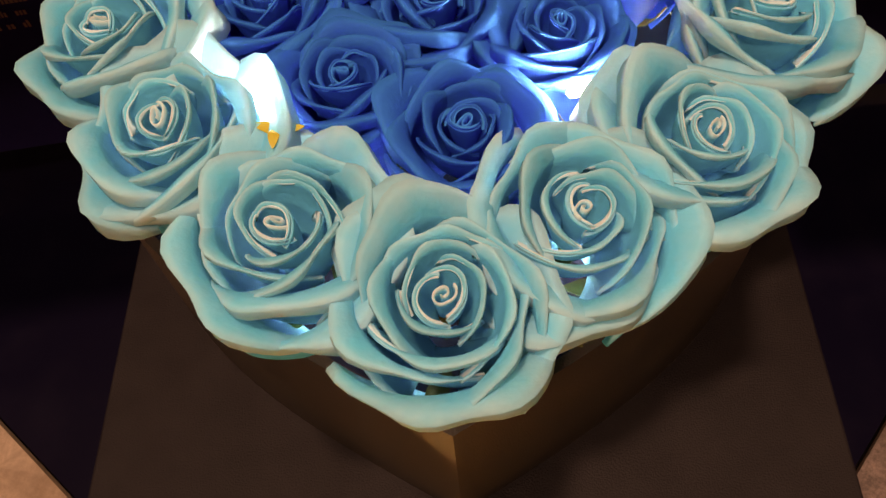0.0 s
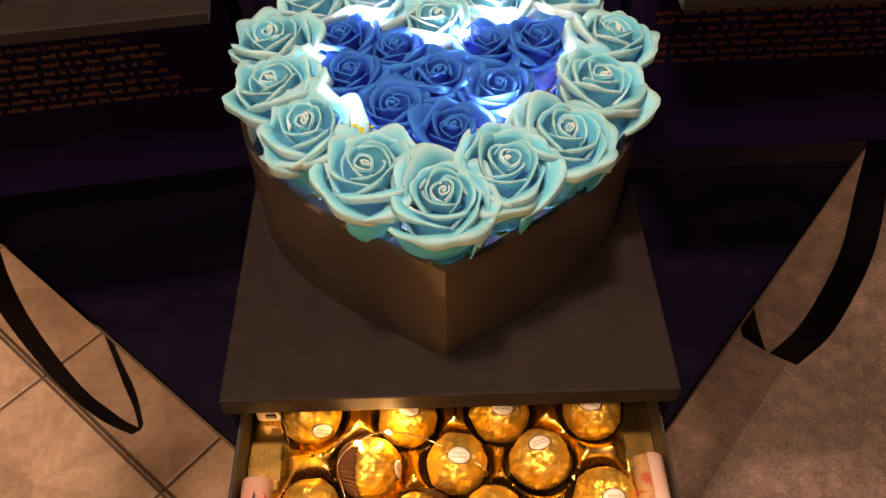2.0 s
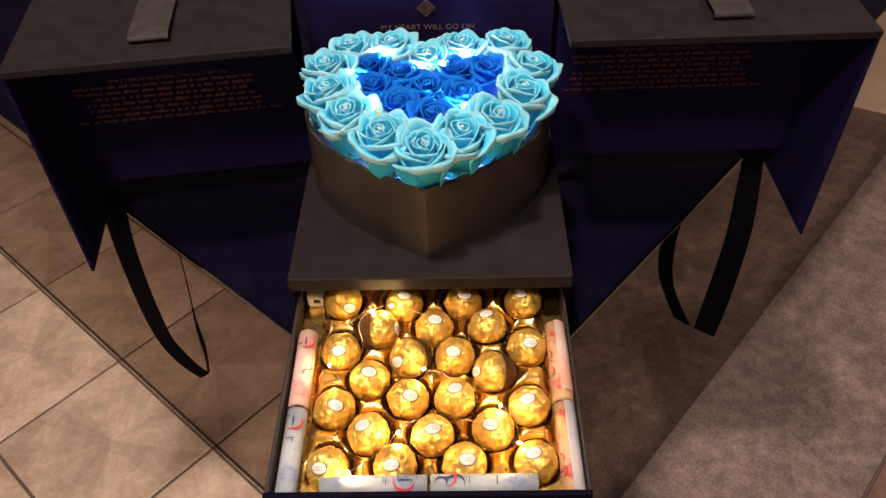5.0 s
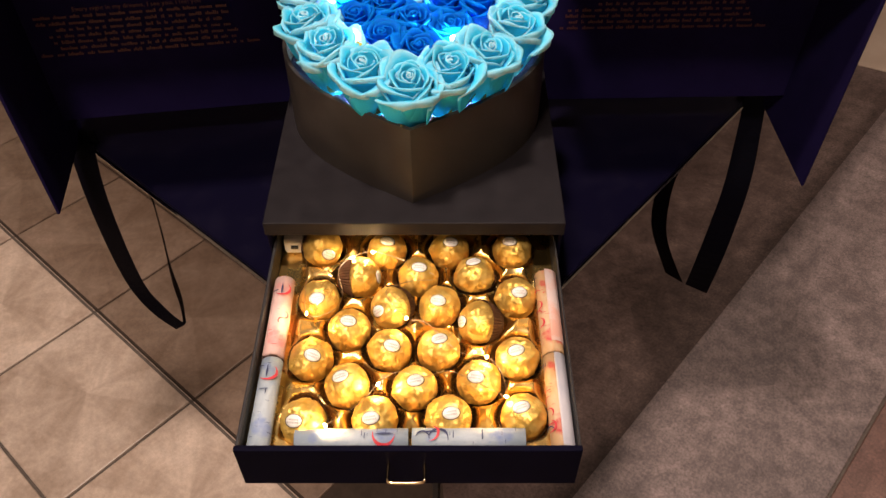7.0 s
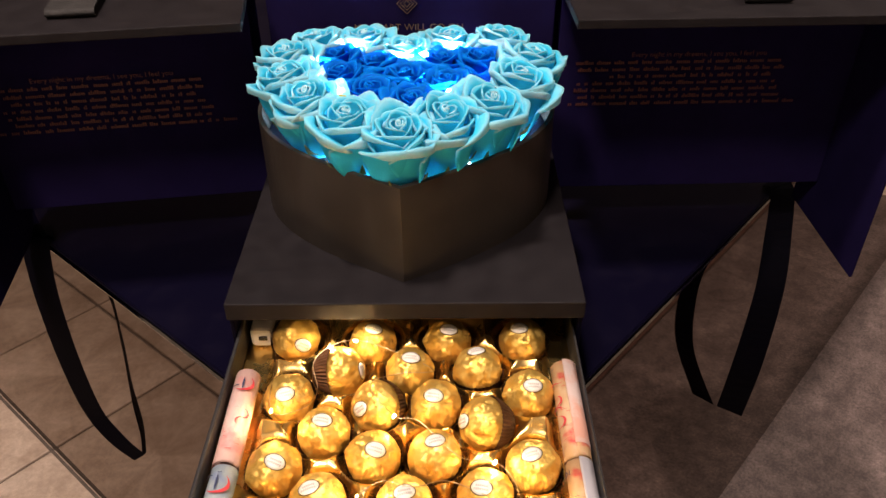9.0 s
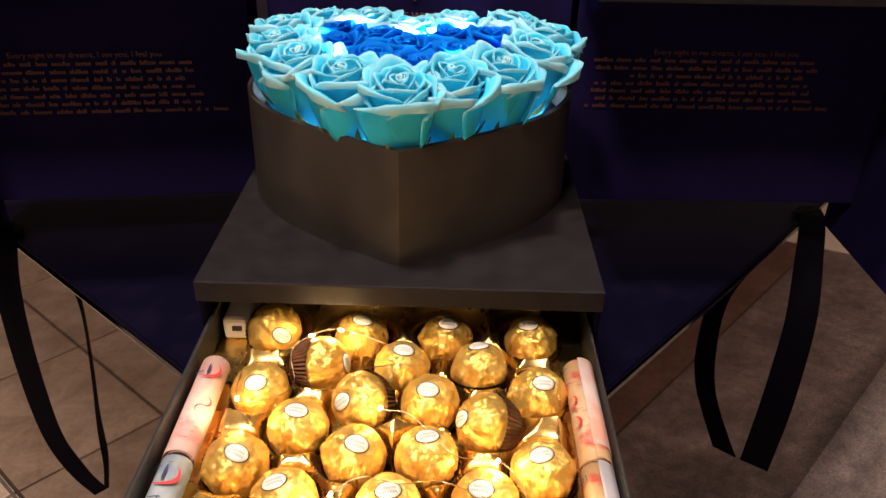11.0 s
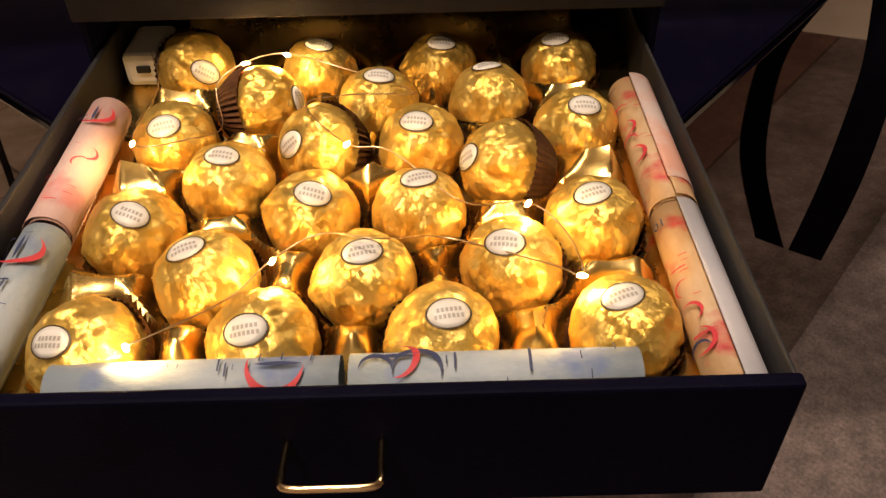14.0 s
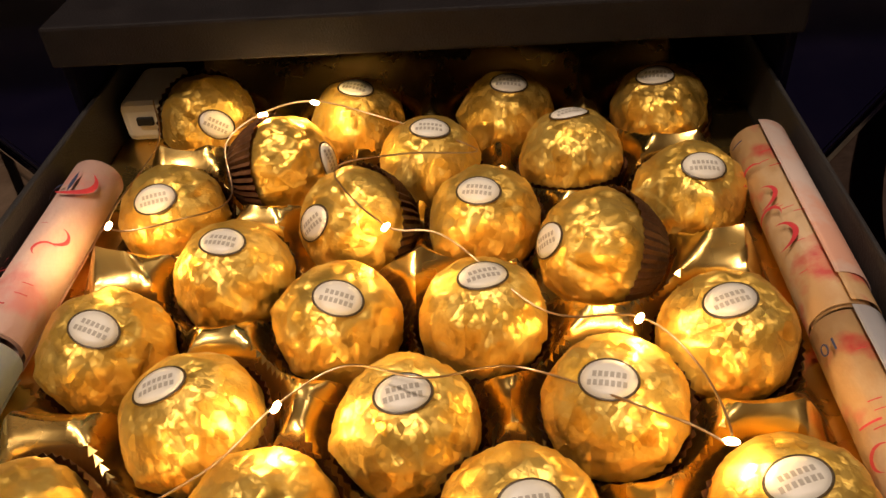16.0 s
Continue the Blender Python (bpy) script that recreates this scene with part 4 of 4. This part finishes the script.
RZ = 0.5478 + 0.0089
note_roll("pink banknote rolled into a tube along the drawer's side", M_NOTE_PINK, (-0.1030, 0.0985, RZ + 0.001), (-0.1035, 0.1735, RZ + 0.002), 0.0090, -60,
          marks=[("oval", 0.061, 88, 0.011, M_INK), ("bar", 0.060, 130, 0.008, M_INK), ("crescent", 0.061, 84, 0.012, (M_REDINK, radians(225))), ("crescent", 0.036, 60, 0.007, (M_REDINK, radians(200))), ("crescent", 0.030, 66, 0.006, (M_REDINK, radians(40))), ("bar", 0.008, 85, 0.004, M_REDINK)])
note_roll("blue-grey banknote rolled into a tube along the drawer's side", M_NOTE_BLUE, (-0.1030, 0.0230, RZ), (-0.1030, 0.0965, RZ), 0.0088, -60,
          marks=[("oval", 0.060, 96, 0.012, M_INK), ("crescent", 0.059, 90, 0.013, (M_REDINK, radians(225))), ("crescent", 0.062, 140, 0.009, (M_INK, radians(45))), ("bar", 0.045, 100, 0.006, M_INK), ("oval", 0.043, 88, 0.006, M_INK)])
note_roll("orange and peach banknote rolled into a tube along the drawer's side", M_NOTE_ORANGE, (0.1070, 0.1010, RZ + 0.001), (0.1070, 0.1800, RZ + 0.002), 0.0090, 92, M_NOTE_PEACH,
          marks=[("bar", 0.072, 150, 0.004, M_INK), ("crescent", 0.056, 148, 0.007, (M_REDINK, radians(60))), ("crescent", 0.044, 146, 0.008, (M_REDINK, radians(200))), ("crescent", 0.036, 150, 0.007, (M_REDINK, radians(100))), ("crescent", 0.027, 146, 0.009, (M_REDINK, radians(190)))], flap_deg=130, flap_from=0.009)
note_roll("cream and red banknote rolled into a tube with a white flap", M_NOTE_ORANGE, (0.1070, 0.0240, RZ), (0.1070, 0.1000, RZ), 0.0087, 88, M_NOTE_WHITE,
          marks=[("10", 0.066, 146, 0.005, M_INK), ("bar", 0.044, 140, 0.005, M_REDINK), ("crescent", 0.036, 142, 0.006, (M_REDINK, radians(30))), ("crescent", 0.026, 142, 0.007, (M_REDINK, radians(150))), ("crescent", 0.015, 142, 0.009, (M_REDINK, radians(200))), ("crescent", 0.012, 150, 0.007, (M_INK, radians(80))), ("bar", 0.017, 136, 0.006, M_REDINK)], flap_deg=130)
note_roll("blue-grey banknote rolled into a tube along the drawer's front", M_NOTE_BLUE, (0.0005, 0.0320, RZ), (-0.0780, 0.0315, RZ), 0.0088, -60,
          marks=[("oval", 0.016, 92, 0.013, M_INK), ("crescent", 0.017, 98, 0.015, (M_REDINK, radians(10))), ("bar", 0.030, 100, 0.004, M_INK), ("bar", 0.032, 90, 0.004, M_INK)])
note_roll("pale blue banknote rolled into a tube along the drawer's front", M_NOTE_BLUE, (0.0815, 0.0320, RZ), (0.0030, 0.0320, RZ), 0.0090, -60,
          marks=[("crescent", 0.071, 108, 0.009, (M_INK, radians(190))), ("crescent", 0.060, 108, 0.013, (M_INK, radians(190))), ("oval", 0.066, 84, 0.012, M_INK), ("crescent", 0.0655, 84, 0.012, (M_REDINK, radians(265))), ("bar", 0.050, 95, 0.005, M_INK), ("bar", 0.030, 95, 0.007, M_INK)])

WARM_SPOTS = [(-0.080, 0.131, 0.5720), (-0.0495, 0.1885, 0.5720), (-0.033, 0.1935, 0.5730), (-0.0035, 0.126, 0.5725), (0.0565, 0.091, 0.5715), (0.069, 0.0585, 0.5700), (-0.022, 0.0695, 0.5690), (-0.0565, 0.036, 0.5690)]
led_string("drawer_fairy_lights", "warm white fairy lights on copper wire laid over the chocolates", M_WARMLED, WARM_SPOTS, 0.0009,
           [(-0.096, 0.213, 0.566), (-0.088, 0.19, 0.562), (-0.080, 0.131, 0.5725), (-0.06, 0.135, 0.571), (-0.056, 0.16, 0.560), (-0.060, 0.178, 0.568), (-0.0495, 0.1885, 0.5725), (-0.033, 0.1935, 0.5735), (-0.010, 0.19, 0.568), (0.02, 0.172, 0.566),
            (-0.002, 0.165, 0.570), (-0.02, 0.15, 0.575), (-0.0035, 0.126, 0.573), (0.012, 0.122, 0.572), (0.036, 0.1, 0.566), (0.0565, 0.091, 0.572), (0.067, 0.078, 0.570), (0.069, 0.0585, 0.5705),
            (0.060, 0.064, 0.570), (0.030, 0.083, 0.565), (0.010, 0.072, 0.5745), (-0.008, 0.078, 0.572), (-0.022, 0.0695, 0.5695), (-0.034, 0.055, 0.567), (-0.0565, 0.036, 0.5695)], 0.00028)


def battery_box():
    ob = thing("battery_box", "small white plastic battery box of the fairy lights", "battery box")
    part("case", boxed(-0.111, -0.093, 0.214, 0.246, 0.5483, 0.5640, 0.0030), M_BATTERY, ob)
    part("switch", boxed(-0.1045, -0.0985, 0.2125, 0.2145, 0.5560, 0.5590, 0.0003), M_BLACKHOLE, ob, "small black switch")


battery_box()

# ---- floor pieces ----
TILE = 0.2635
D1, D2 = Vector((0.743, -0.669)), Vector((0.669, 0.743))
O = Vector((-0.3600, 0.4100)) - D2 * 0.232


def slab_mesh(name, w, h, z0, z1, bevel, mat):
    bm = boxed(-w / 2, w / 2, -h / 2, h / 2, z0, z1, bevel)
    me = bpy.data.meshes.new(name)
    bm.to_mesh(me)
    bm.free()
    me.materials.append(mat)
    return me


tile_mesh = slab_mesh("tile", TILE - 0.0045, TILE - 0.0045, -0.010, 0.0, 0.0018, M_TILE)
ang = math.degrees(math.atan2(D1.y, D1.x))
far = bmesh.new()
for i in range(-16, 12):
    for j in range(-14, 16):
        c = O + D1 * (i + 0.5) * TILE + D2 * (j + 0.5) * TILE
        rel = c - FRONT
        b, o = rel.dot(ALONG_R), rel.dot(OUT_R)
        if b > 0.04 or (o > -0.14 and b > -0.49) or not (-2.9 < c.x < 3.5 and -2.1 < c.y < 4.1):
            if not (b > 0.04 and o < -SIDE - 0.15 and -2.9 < c.x < 3.5 and -2.1 < c.y < 4.1):
                continue
        if -1.5 < c.x < 0.6 and -0.55 < c.y < 1.6:
            t = new("tile", tile_mesh)
            t.parent = floor
            t.matrix_world = pose(c.x, c.y, 0, 0, 0, ang + (180 if (i + j) % 2 else 0))
        else:
            r = bmesh.ops.create_cube(far, size=1.0)
            bmesh.ops.transform(far, matrix=pose(c.x, c.y, -0.005, 0, 0, ang) @ Matrix.Diagonal((TILE - 0.0045, TILE - 0.0045, 0.010, 1)), verts=r["verts"])
tagged(part("far_tiles", far, M_TILE, floor, "beige tiles farther off"), kind="stuff")

SANG = math.degrees(math.atan2(ALONG_R.y, ALONG_R.x))


def slab(s0, s1, o0, o1, mat, z=0.0):
    """A rectangular stone slab, from s0 to s1 along the counter's right face and o0 to o1 out from it."""
    c = FRONT + ALONG_R * (s0 + s1) / 2 + OUT_R * (o0 + o1) / 2
    t = new("slab", slab_mesh("slab", s1 - s0 - 0.004, o1 - o0 - 0.004, -0.010, z, 0.0015, mat))
    t.parent = floor
    t.matrix_world = pose(c.x, c.y, 0, 0, 0, SANG)


slab(-0.35, 1.55, 0.020, 0.300, M_SLAB)
slab(-0.35, 0.42, 0.300, 0.900, M_REDSLAB)
slab(0.42, 1.55, 0.300, 0.900, M_REDSLAB)
# out-of-view slabs, coloured dark so the right mirrored face reflects less light
slab(-0.35, 1.55, 0.900, 1.500, M_DIMSLAB)
slab(-0.35, 1.55, 1.500, 2.100, M_DIMSLAB)
for o0, o1 in ((0.037, 0.650), (0.650, 1.250), (1.250, 1.850), (-0.56, 0.033), (-1.16, -0.56), (-1.76, -1.16)):
    slab(1.55 if o0 > 0 else SIDE + 0.03, 2.90, o0, o1, M_PALESLAB)

tagged(floor, "beige tile and brown stone floor with dark joints")
